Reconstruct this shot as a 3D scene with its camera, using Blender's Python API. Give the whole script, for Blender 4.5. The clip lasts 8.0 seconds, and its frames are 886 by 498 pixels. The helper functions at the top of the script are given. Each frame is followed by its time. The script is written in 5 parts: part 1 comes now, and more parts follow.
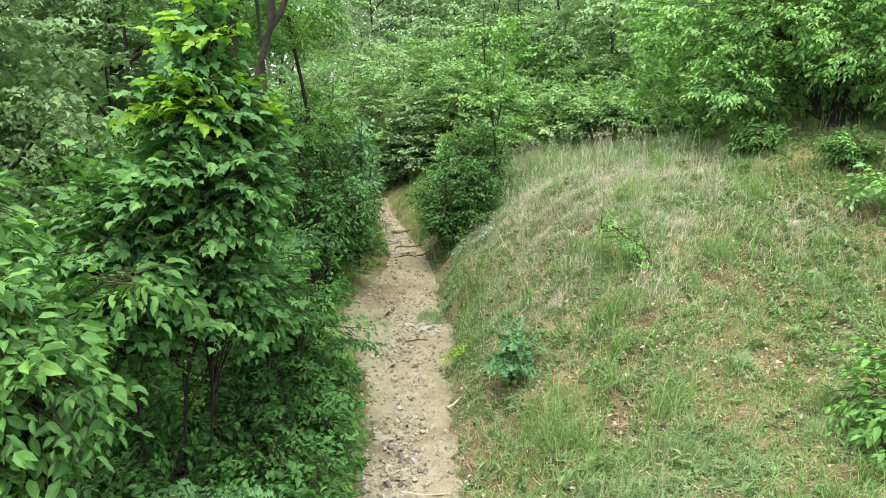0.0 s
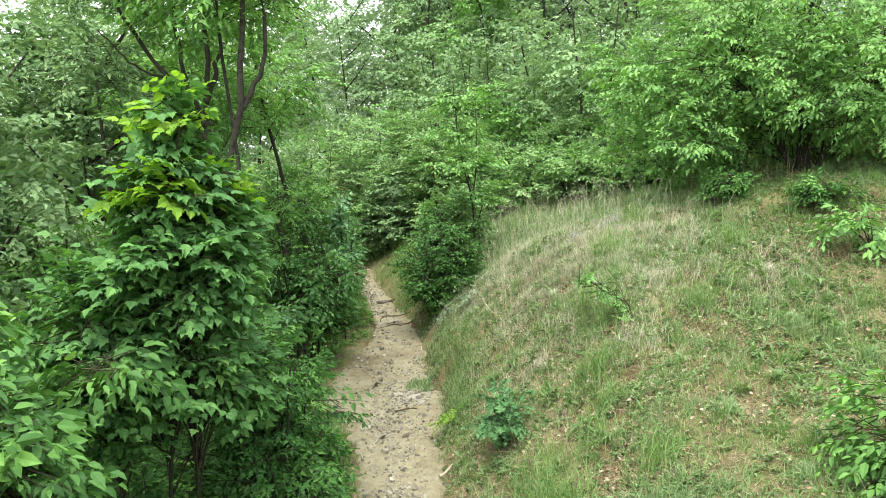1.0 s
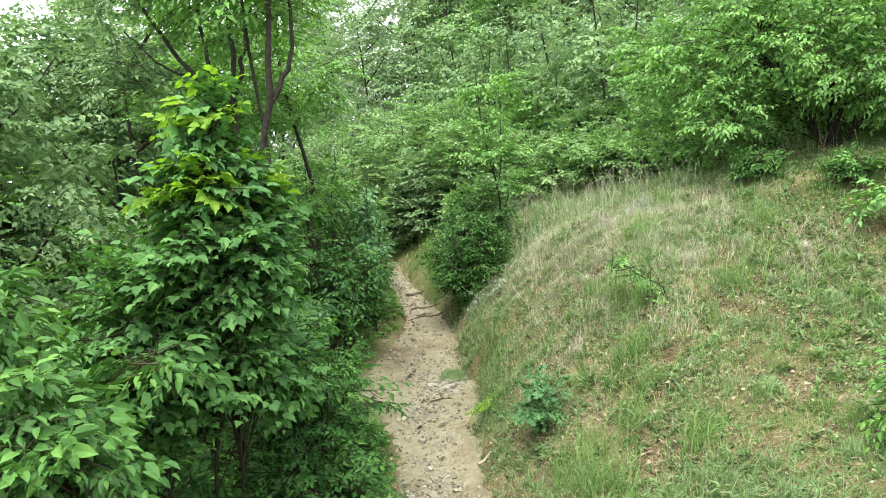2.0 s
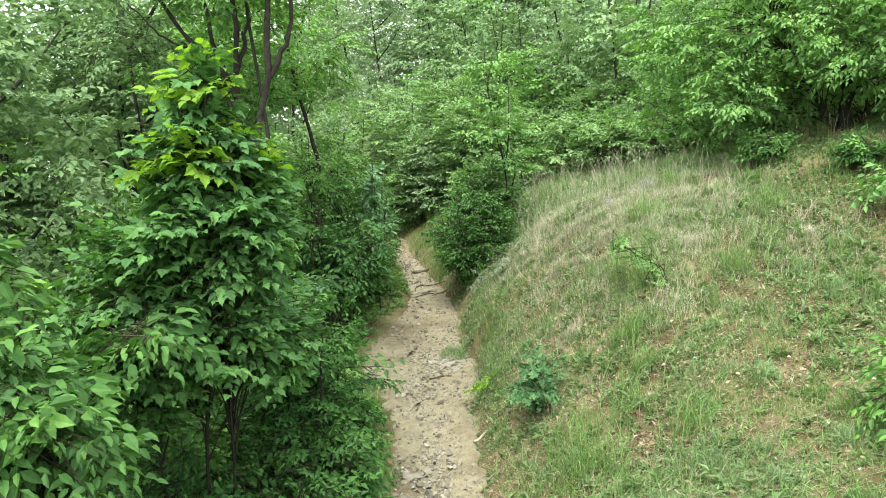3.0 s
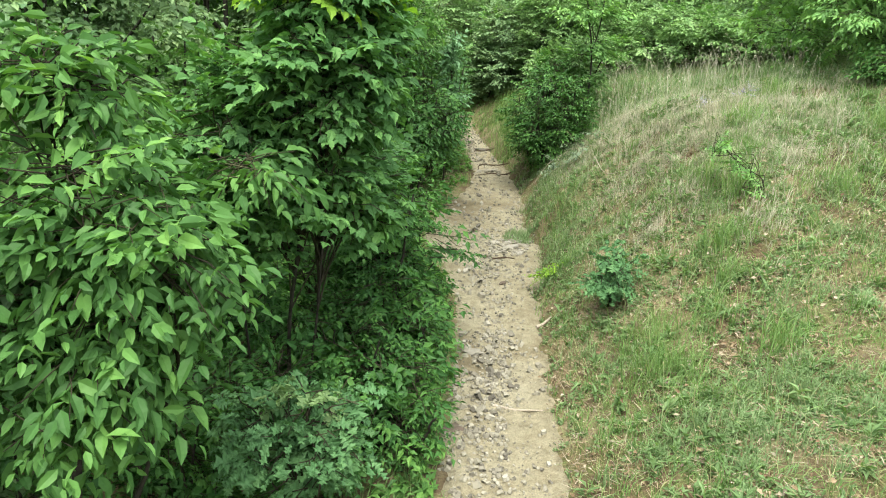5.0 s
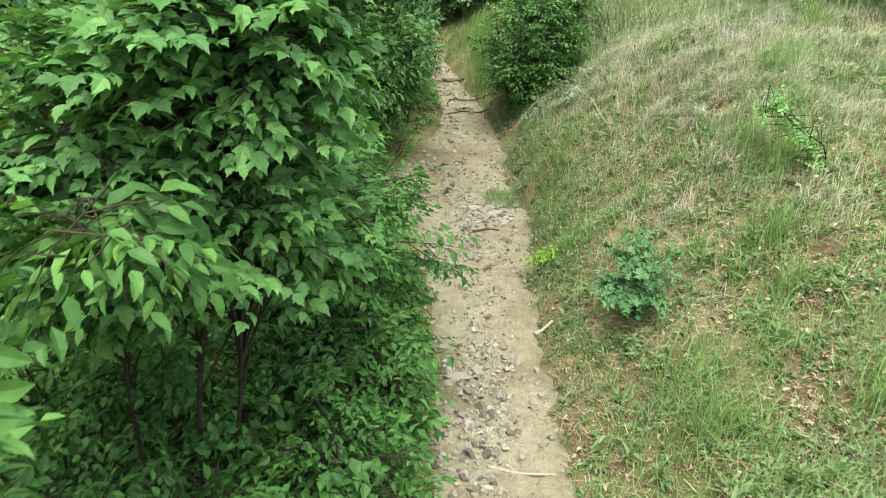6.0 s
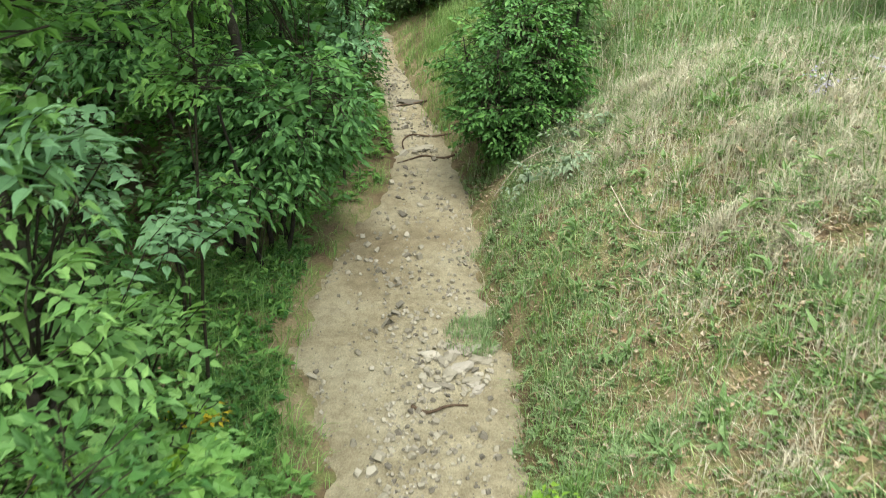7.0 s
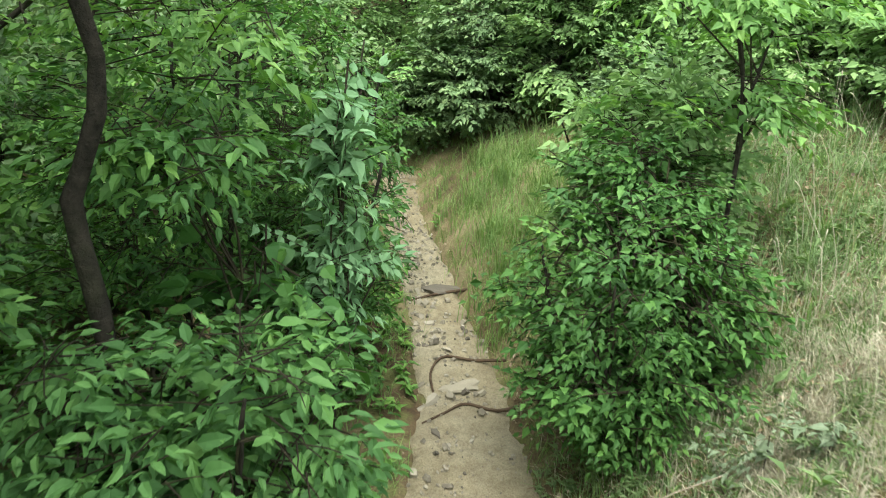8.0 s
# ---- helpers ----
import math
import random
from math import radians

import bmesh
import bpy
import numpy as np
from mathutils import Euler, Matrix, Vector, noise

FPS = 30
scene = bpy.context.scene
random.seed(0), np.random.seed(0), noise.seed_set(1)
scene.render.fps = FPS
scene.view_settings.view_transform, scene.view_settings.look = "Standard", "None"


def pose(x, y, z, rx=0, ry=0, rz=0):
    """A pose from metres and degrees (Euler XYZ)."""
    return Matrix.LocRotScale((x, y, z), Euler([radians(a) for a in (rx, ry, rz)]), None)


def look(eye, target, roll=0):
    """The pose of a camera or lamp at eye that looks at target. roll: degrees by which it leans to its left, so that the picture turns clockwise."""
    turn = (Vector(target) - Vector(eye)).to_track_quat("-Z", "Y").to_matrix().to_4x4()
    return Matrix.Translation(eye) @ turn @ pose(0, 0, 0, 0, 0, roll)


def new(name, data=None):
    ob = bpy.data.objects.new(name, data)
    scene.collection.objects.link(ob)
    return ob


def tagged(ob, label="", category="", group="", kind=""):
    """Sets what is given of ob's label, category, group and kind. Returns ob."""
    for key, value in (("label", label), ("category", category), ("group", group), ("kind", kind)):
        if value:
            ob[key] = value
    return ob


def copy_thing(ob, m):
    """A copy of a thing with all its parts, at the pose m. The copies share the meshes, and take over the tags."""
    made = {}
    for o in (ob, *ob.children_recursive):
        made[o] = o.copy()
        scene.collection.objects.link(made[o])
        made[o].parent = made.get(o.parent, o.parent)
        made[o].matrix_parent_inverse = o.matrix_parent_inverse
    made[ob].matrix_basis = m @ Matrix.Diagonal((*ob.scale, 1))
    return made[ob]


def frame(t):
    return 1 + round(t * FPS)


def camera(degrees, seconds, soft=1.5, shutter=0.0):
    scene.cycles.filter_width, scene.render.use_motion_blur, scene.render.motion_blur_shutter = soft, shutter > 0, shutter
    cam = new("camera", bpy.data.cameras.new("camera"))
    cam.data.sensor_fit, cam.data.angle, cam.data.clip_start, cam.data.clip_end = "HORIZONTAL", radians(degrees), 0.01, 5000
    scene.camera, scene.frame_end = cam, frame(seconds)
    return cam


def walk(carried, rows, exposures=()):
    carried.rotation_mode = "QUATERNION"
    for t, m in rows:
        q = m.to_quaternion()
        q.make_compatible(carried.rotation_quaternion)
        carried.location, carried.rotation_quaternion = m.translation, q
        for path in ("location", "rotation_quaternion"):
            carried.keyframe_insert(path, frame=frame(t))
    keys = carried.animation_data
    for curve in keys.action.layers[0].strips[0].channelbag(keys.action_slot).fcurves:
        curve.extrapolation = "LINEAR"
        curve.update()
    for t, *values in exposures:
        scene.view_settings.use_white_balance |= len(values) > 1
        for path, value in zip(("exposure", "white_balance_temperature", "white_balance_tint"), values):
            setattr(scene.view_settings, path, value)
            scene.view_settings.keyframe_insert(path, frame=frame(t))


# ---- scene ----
cam = camera(58, 8.0, soft=1.0, shutter=0.1)
PATH = (
    (0.00, pose(0.235, -0.072, 2.467, 79.741, -0.295, -1.554)),
    (0.25, pose(0.251, -0.081, 2.460, 81.163, -0.059, -1.674)),
    (0.50, pose(0.266, -0.092, 2.456, 82.495, 0.446, -1.885)),
    (0.75, pose(0.284, -0.110, 2.458, 83.635, 1.829, -2.426)),
    (1.00, pose(0.299, -0.129, 2.461, 84.530, 3.343, -2.904)),
    (1.25, pose(0.296, -0.136, 2.458, 84.968, 4.318, -2.921)),
    (1.50, pose(0.277, -0.135, 2.450, 84.959, 4.947, -2.589)),
    (1.75, pose(0.252, -0.129, 2.439, 84.642, 5.289, -2.058)),
    (2.00, pose(0.230, -0.120, 2.429, 84.161, 5.403, -1.465)),
    (2.25, pose(0.223, -0.112, 2.420, 83.656, 5.350, -0.940)),
    (2.50, pose(0.241, -0.109, 2.417, 83.269, 5.190, -0.617)),
    (2.75, pose(0.294, -0.110, 2.419, 82.974, 4.782, -0.394)),
    (3.00, pose(0.338, -0.109, 2.421, 82.663, 4.472, -0.383)),
    (3.25, pose(0.329, -0.102, 2.425, 82.350, 4.923, -1.040)),
    (3.50, pose(0.295, -0.088, 2.422, 82.018, 5.198, -1.631)),
    (3.75, pose(0.241, -0.063, 2.398, 81.782, 4.417, -1.495)),
    (4.00, pose(0.180, -0.045, 2.371, 81.264, 3.075, -0.797)),
    (4.25, pose(0.133, -0.061, 2.362, 79.974, 1.171, 0.903)),
    (4.50, pose(0.081, -0.077, 2.351, 78.357, -0.661, 2.610)),
    (4.70, pose(0.026, -0.068, 2.328, 77.071, -1.559, 3.174)),
    (4.97, pose(-0.030, 0.051, 2.324, 74.624, -2.791, 3.532)),
    (5.25, pose(-0.070, 0.292, 2.346, 71.622, -3.892, 3.452)),
    (5.52, pose(-0.108, 0.650, 2.377, 69.026, -4.430, 2.899)),
    (5.80, pose(-0.160, 1.120, 2.400, 67.811, -4.027, 1.736)),
    (6.00, pose(-0.210, 1.531, 2.409, 67.940, -3.092, 0.480)),
    (6.25, pose(-0.247, 2.100, 2.412, 66.451, -2.838, -1.097)),
    (6.50, pose(-0.231, 2.729, 2.431, 64.770, -2.899, -2.102)),
    (6.75, pose(-0.103, 3.433, 2.507, 64.441, -2.569, -1.781)),
    (7.00, pose(0.029, 4.159, 2.589, 65.032, -2.208, -0.961)),
    (7.25, pose(0.060, 4.848, 2.638, 67.041, -1.883, -0.187)),
    (7.50, pose(0.038, 5.528, 2.661, 69.220, -1.741, 0.468)),
    (7.75, pose(-0.032, 6.205, 2.643, 70.194, -2.087, 0.574)),
    (8.00, pose(-0.123, 6.880, 2.609, 70.848, -2.606, 0.491)),
)

walk(cam, PATH)

# ---- world and light: bright overcast sky, high soft sun ----
SUN_UP, SUN_TURN = 66.0, 186.0
world = bpy.data.worlds.new("overcast_sky")
scene.world = world
world.use_nodes = True
wt = world.node_tree
sky = wt.nodes.new("ShaderNodeTexSky")
sky.sky_type = "NISHITA"
sky.sun_disc = False
sky.sun_elevation = radians(SUN_UP)
sky.sun_rotation = radians(SUN_TURN)
sky.air_density = 1.0
sky.dust_density = 9.0
sky.ozone_density = 0.4
cloud = wt.nodes.new("ShaderNodeMix")
cloud.data_type = "RGBA"
cloud.inputs[0].default_value = 0.8
cloud.inputs[7].default_value = (6.6, 6.8, 7.0, 1)
wt.links.new(sky.outputs[0], cloud.inputs[6])
wt.links.new(cloud.outputs[2], wt.nodes["Background"].inputs[0])
wt.nodes["Background"].inputs[1].default_value = 0.15
sun_data = bpy.data.lights.new("sun", "SUN")
sun_data.energy = 1.9
sun_data.angle = radians(38)
sun_data.color = (1.0, 0.96, 0.9)
sun = new("sun", sun_data)
a, e = radians(SUN_TURN), radians(SUN_UP)
sun.matrix_world = look((30 * math.sin(a) * math.cos(e), 30 * math.cos(a) * math.cos(e), 30 * math.sin(e)), (0, 0, 0))
scene.view_settings.exposure = 1.65


# ---- materials ----
def nodes_of(name, rough=0.8):
    m = bpy.data.materials.new(name)
    m.use_nodes = True
    nt = m.node_tree
    b = nt.nodes["Principled BSDF"]
    b.inputs["Roughness"].default_value = rough
    b.inputs["Specular IOR Level"].default_value = 0.27
    return m, nt, b


def ramp(nt, src, stops, mode="LINEAR"):
    r = nt.nodes.new("ShaderNodeValToRGB")
    r.color_ramp.interpolation = mode
    els = r.color_ramp.elements
    while len(els) < len(stops):
        els.new(0.5)
    for el, (p, c) in zip(els, stops):
        el.position, el.color = p, (*c, 1)
    nt.links.new(src, r.inputs[0])
    return r.outputs[0]


def noise_of(nt, scale, detail=4, rough=0.6, coords="Object"):
    tc = nt.nodes.new("ShaderNodeTexCoord")
    n = nt.nodes.new("ShaderNodeTexNoise")
    n.inputs["Scale"].default_value = scale
    n.inputs["Detail"].default_value = detail
    n.inputs["Roughness"].default_value = rough
    nt.links.new(tc.outputs[coords], n.inputs["Vector"])
    return n.outputs["Fac"]


def mixed(nt, fac, c1, c2, kind="MIX"):
    m = nt.nodes.new("ShaderNodeMix")
    m.data_type, m.blend_type = "RGBA", kind
    for k, v in ((0, fac), (6, c1), (7, c2)):
        if isinstance(v, (int, float)):
            m.inputs[k].default_value = v
        elif isinstance(v, tuple):
            m.inputs[k].default_value = (*v, 1)
        else:
            nt.links.new(v, m.inputs[k])
    return m.outputs[2]


def bumped(nt, b, src, strength, distance):
    n = nt.nodes.new("ShaderNodeBump")
    n.inputs["Strength"].default_value = strength
    n.inputs["Distance"].default_value = distance
    nt.links.new(src, n.inputs["Height"])
    nt.links.new(n.outputs[0], b.inputs["Normal"])


def leaf_material(name, stops, rough=0.42, thin=0.3, warm=(1.1, 1.24, 0.46), patch=1.6):
    """Leaf blade: every leaf has its own shade, drifting slowly through the crown; part of the light shines through."""
    m, nt, b = nodes_of(name, rough)
    b.inputs["Specular IOR Level"].default_value = 0.1
    geo = nt.nodes.new("ShaderNodeNewGeometry")
    drift = noise_of(nt, patch, 2)
    add = nt.nodes.new("ShaderNodeMath")
    add.operation = "MULTIPLY_ADD"
    nt.links.new(geo.outputs["Random Per Island"], add.inputs[0])
    add.inputs[1].default_value = 0.62
    sub = nt.nodes.new("ShaderNodeMath")
    sub.operation = "MULTIPLY_ADD"
    nt.links.new(drift, sub.inputs[0])
    sub.inputs[1].default_value, sub.inputs[2].default_value = 0.9, -0.26
    nt.links.new(sub.outputs[0], add.inputs[2])
    col = ramp(nt, add.outputs[0], stops)
    col = mixed(nt, 0.25, col, ramp(nt, noise_of(nt, 60, 2), [(0.3, (0.5, 0.5, 0.5)), (0.7, (1, 1, 1))]), "MULTIPLY")
    nt.links.new(col, b.inputs["Base Color"])
    tr = nt.nodes.new("ShaderNodeBsdfTranslucent")
    nt.links.new(mixed(nt, 1.0, col, warm, "MULTIPLY"), tr.inputs[0])
    mix = nt.nodes.new("ShaderNodeMixShader")
    mix.inputs[0].default_value = thin
    nt.links.new(b.outputs[0], mix.inputs[1])
    nt.links.new(tr.outputs[0], mix.inputs[2])
    nt.links.new(mix.outputs[0], nt.nodes["Material Output"].inputs[0])
    return m


def bark_material(name, dark, light, moss=(0.10, 0.11, 0.05), scale=18):
    m, nt, b = nodes_of(name, 0.9)
    b.inputs["Specular IOR Level"].default_value = 0.12
    n = noise_of(nt, scale, 6, 0.7)
    col = ramp(nt, n, [(0.3, dark), (0.7, light)])
    col = mixed(nt, ramp(nt, noise_of(nt, 3, 3), [(0.52, (0, 0, 0)), (0.7, (0.7, 0.7, 0.7))]), col, moss)
    nt.links.new(col, b.inputs["Base Color"])
    bumped(nt, b, n, 1.0, 0.02)
    return m


def soil_material():
    m, nt, b = nodes_of("forest_soil", 0.95)
    n1, n2, n3 = noise_of(nt, 1.3, 5, 0.65), noise_of(nt, 9, 5), noise_of(nt, 70, 4)
    # browns lowered to deepen the shadow gaps between grass blades
    col = ramp(nt, n1, [(0.36, (0.065, 0.046, 0.026)), (0.45, (0.115, 0.09, 0.05)), (0.54, (0.18, 0.155, 0.088)), (0.66, (0.26, 0.232, 0.14))])
    col = mixed(nt, ramp(nt, n2, [(0.45, (0, 0, 0)), (0.62, (0.8, 0.8, 0.8))]), col, (0.12, 0.15, 0.05))
    col = mixed(nt, 0.7, col, ramp(nt, n3, [(0.3, (0.45, 0.42, 0.38)), (0.7, (1.25, 1.2, 1.1))]), "MULTIPLY")
    nt.links.new(col, b.inputs["Base Color"])
    bumped(nt, b, n3, 0.8, 0.02)
    return m


def trail_material():
    m, nt, b = nodes_of("trodden_earth", 0.95)
    n1, n2, n3 = noise_of(nt, 1.6, 4), noise_of(nt, 14, 6, 0.7), noise_of(nt, 110, 4, 0.7)
    col = ramp(nt, n1, [(0.3, (0.2, 0.175, 0.108)), (0.5, (0.3, 0.284, 0.19)), (0.7, (0.355, 0.345, 0.248))])
    col = mixed(nt, 0.75, col, ramp(nt, n2, [(0.3, (0.6, 0.56, 0.5)), (0.62, (1.15, 1.13, 1.1))]), "MULTIPLY")
    col = mixed(nt, 0.6, col, ramp(nt, n3, [(0.32, (0.5, 0.47, 0.43)), (0.62, (1.15, 1.13, 1.1))]), "MULTIPLY")
    nt.links.new(col, b.inputs["Base Color"])
    h = mixed(nt, 0.35, n2, n3)
    bumped(nt, b, h, 1.0, 0.05)
    return m


def island_material(name, stops, rough=0.85, grain=90):
    m, nt, b = nodes_of(name, rough)
    geo = nt.nodes.new("ShaderNodeNewGeometry")
    info = nt.nodes.new("ShaderNodeObjectInfo")
    mx = nt.nodes.new("ShaderNodeMath")
    mx.operation = "ADD"
    nt.links.new(geo.outputs["Random Per Island"], mx.inputs[0])
    nt.links.new(info.outputs["Random"], mx.inputs[1])
    fr = nt.nodes.new("ShaderNodeMath")
    fr.operation = "FRACT"
    nt.links.new(mx.outputs[0], fr.inputs[0])
    col = ramp(nt, fr.outputs[0], stops)
    n = noise_of(nt, grain, 4)
    col = mixed(nt, 0.6, col, ramp(nt, n, [(0.3, (0.6, 0.58, 0.55)), (0.7, (1.1, 1.1, 1.1))]), "MULTIPLY")
    nt.links.new(col, b.inputs["Base Color"])
    bumped(nt, b, n, 0.5, 0.004)
    return m


SOIL = soil_material()
TRAIL = trail_material()
# the darkest tone paints in the shadowed crevices among the chips
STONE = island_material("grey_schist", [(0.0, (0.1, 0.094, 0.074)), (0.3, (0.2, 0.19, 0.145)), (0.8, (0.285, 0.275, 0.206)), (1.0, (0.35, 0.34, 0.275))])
PALE_STONE = island_material("pale_limestone", [(0.0, (0.25, 0.24, 0.19)), (1.0, (0.3, 0.29, 0.24))])
DARK_STONE = island_material("dark_stone", [(0.0, (0.10, 0.08, 0.06)), (1.0, (0.15, 0.12, 0.09))])
BARK = bark_material("dark_bark", (0.012, 0.012, 0.009), (0.046, 0.042, 0.032), moss=(0.036, 0.042, 0.02), scale=26)
TWIG = bark_material("twig_bark", (0.02, 0.019, 0.012), (0.05, 0.046, 0.028), scale=40)
ROOT = bark_material("root_bark", (0.035, 0.024, 0.016), (0.11, 0.08, 0.052), moss=(0.13, 0.1, 0.066), scale=30)
DRY_WOOD = bark_material("bleached_wood", (0.3, 0.26, 0.19), (0.5, 0.45, 0.36), moss=(0.36, 0.32, 0.24), scale=40)
LITTER = island_material("dry_leaf", [(0.0, (0.10, 0.066, 0.036)), (0.3, (0.19, 0.135, 0.075)), (0.6, (0.28, 0.225, 0.135)), (0.85, (0.4, 0.36, 0.26)), (1.0, (0.07, 0.052, 0.034))], grain=140)
BLEACHED = leaf_material("bleached_grass", [(0.0, (0.378, 0.367, 0.263)), (0.5, (0.483, 0.473, 0.357)), (1.0, (0.588, 0.578, 0.452))], 0.7, 0.3, (1.05, 1.05, 0.85), patch=6.0)
STRAW = leaf_material("dry_grass", [(0.0, (0.235, 0.240, 0.105)), (0.5, (0.350, 0.380, 0.180)), (1.0, (0.450, 0.515, 0.285))], 0.7, 0.3, (1.1, 1.05, 0.8), patch=6.0)
GRASS = leaf_material("green_grass", [(0.0, (0.092, 0.182, 0.058)), (0.45, (0.158, 0.278, 0.092)), (0.8, (0.242, 0.378, 0.140)), (1.0, (0.390, 0.470, 0.205))], 0.55, 0.35, (1.2, 1.15, 0.5), patch=6.0)
LUSH = leaf_material("lush_grass", [(0.0, (0.081, 0.172, 0.048)), (0.5, (0.135, 0.261, 0.076)), (1.0, (0.228, 0.372, 0.118))], 0.5, 0.35, (1.2, 1.15, 0.5))
HERB = leaf_material("herb_leaf", [(0.0, (0.095, 0.165, 0.065)), (0.5, (0.150, 0.245, 0.100)), (1.0, (0.225, 0.335, 0.150))], 0.5, patch=3.0)
ELM = leaf_material("elm_leaf", [(0.0, (0.034, 0.090, 0.028)), (0.5, (0.068, 0.168, 0.045)), (0.85, (0.118, 0.260, 0.064)), (1.0, (0.190, 0.355, 0.088))], 0.38)
MAPLE = leaf_material("maple_leaf", [(0.0, (0.042, 0.110, 0.038)), (0.45, (0.086, 0.204, 0.065)), (0.85, (0.145, 0.310, 0.090)), (1.0, (0.270, 0.440, 0.100))], 0.45)
YOUNG = leaf_material("young_leaf", [(0.0, (0.14, 0.29, 0.036)), (0.5, (0.21, 0.375, 0.05)), (1.0, (0.29, 0.45, 0.065))], 0.45, 0.45)
PRIVET = leaf_material("privet_leaf", [(0.0, (0.031, 0.093, 0.028)), (0.5, (0.058, 0.154, 0.040)), (0.85, (0.099, 0.227, 0.052)), (1.0, (0.151, 0.305, 0.068))], 0.35)
OAK = leaf_material("oak_leaf", [(0.0, (0.052, 0.125, 0.048)), (0.5, (0.088, 0.200, 0.078)), (1.0, (0.148, 0.285, 0.112))], 0.42, 0.25, (1.1, 1.15, 0.6))
PALE = leaf_material("pale_leaf", [(0.0, (0.105, 0.225, 0.105)), (0.5, (0.165, 0.325, 0.155)), (1.0, (0.25, 0.43, 0.22))], 0.42, 0.25, (1.1, 1.15, 0.6))
SILVER = leaf_material("silver_leaf", [(0.0, (0.112, 0.167, 0.095)), (0.5, (0.167, 0.230, 0.142)), (1.0, (0.228, 0.287, 0.194))], 0.55, 0.2)
LIGHT = leaf_material("hazel_leaf", [(0.0, (0.093, 0.200, 0.068)), (0.5, (0.162, 0.328, 0.100)), (1.0, (0.286, 0.490, 0.150))], 0.42)
HORNBEAM = leaf_material("hornbeam_leaf", [(0.0, (0.062, 0.150, 0.042)), (0.5, (0.115, 0.255, 0.064)), (1.0, (0.215, 0.400, 0.098))], 0.42)
# brighter copy of hazel_leaf: light and bluish haze put into the colour
LIT_HAZEL = leaf_material("lit_hazy_hazel_leaf", [(0.0, (0.125, 0.225, 0.085)), (0.5, (0.21, 0.365, 0.14)), (1.0, (0.34, 0.53, 0.205))], 0.42, warm=(1.08, 1.12, 0.72))
# the next two leaf colours carry the blue-grey haze of distance
HAZY_LOCUST = leaf_material("hazy_locust_leaf", [(0.0, (0.105, 0.190, 0.092)), (0.5, (0.190, 0.315, 0.145)), (1.0, (0.310, 0.45, 0.205))], 0.45, warm=(1.08, 1.12, 0.72))
HAZY_WOODS = leaf_material("hazy_wood_leaf", [(0.0, (0.125, 0.205, 0.120)), (0.5, (0.225, 0.345, 0.190)), (1.0, (0.360, 0.500, 0.270))], 0.45, warm=(1.08, 1.12, 0.72), patch=0.7)
SAGE = leaf_material("grey_green_grass", [(0.0, (0.130, 0.215, 0.092)), (0.5, (0.200, 0.310, 0.140)), (1.0, (0.290, 0.410, 0.200))], 0.6, 0.3, (1.1, 1.1, 0.7), patch=6.0)
FLOWER = leaf_material("mauve_flower", [(0.0, (0.30, 0.29, 0.38)), (1.0, (0.46, 0.45, 0.53))], 0.6, 0.3, (1, 1, 1))
YELLOW = leaf_material("yellow_flower", [(0.0, (0.500, 0.420, 0.030)), (1.0, (0.650, 0.550, 0.060))], 0.6, 0.3, (1, 1, 1))


# ---- mesh helpers ----
def mesh_of(name, verts, faces, mat, smooth=False, index=None):
    """A mesh from an array of vertices and one of triangles or quads."""
    verts, faces = np.asarray(verts, np.float32), np.asarray(faces, np.int32)
    me = bpy.data.meshes.new(name)
    k = faces.shape[1]
    me.vertices.add(len(verts))
    me.vertices.foreach_set("co", verts.ravel())
    me.loops.add(faces.size)
    me.loops.foreach_set("vertex_index", faces.ravel())
    me.polygons.add(len(faces))
    me.polygons.foreach_set("loop_start", np.arange(0, faces.size, k, dtype=np.int32))
    me.polygons.foreach_set("use_smooth", np.full(len(faces), smooth, bool))
    for mt in mat if isinstance(mat, (list, tuple)) else [mat]:
        me.materials.append(mt)
    if index is not None:
        me.polygons.foreach_set("material_index", np.asarray(index, np.int32))
    me.update()
    return me


def part(name, mesh, parent, label=""):
    ob = new(name, mesh)
    ob.parent = parent
    if label:
        tagged(ob, label)
    return ob


def thing(name, place, label, category, group="", kind=""):
    ob = new(name)
    ob.location = place
    return tagged(ob, label, category, group, kind)


def unit(v):
    return v / np.maximum(np.linalg.norm(v, axis=-1, keepdims=True), 1e-9)


class Bag:
    """Gathers pieces of geometry into one mesh."""

    def __init__(self):
        self.v, self.f, self.m, self.n = [], [], [], 0

    def add(self, v, f, m=0):
        if len(v):
            self.v.append(v)
            self.f.append(f + self.n)
            self.m.append(np.full(len(f), m))
            self.n += len(v)

    def mesh(self, name, mat, smooth=False):
        return mesh_of(name, np.concatenate(self.v), np.concatenate(self.f), mat, smooth, np.concatenate(self.m))


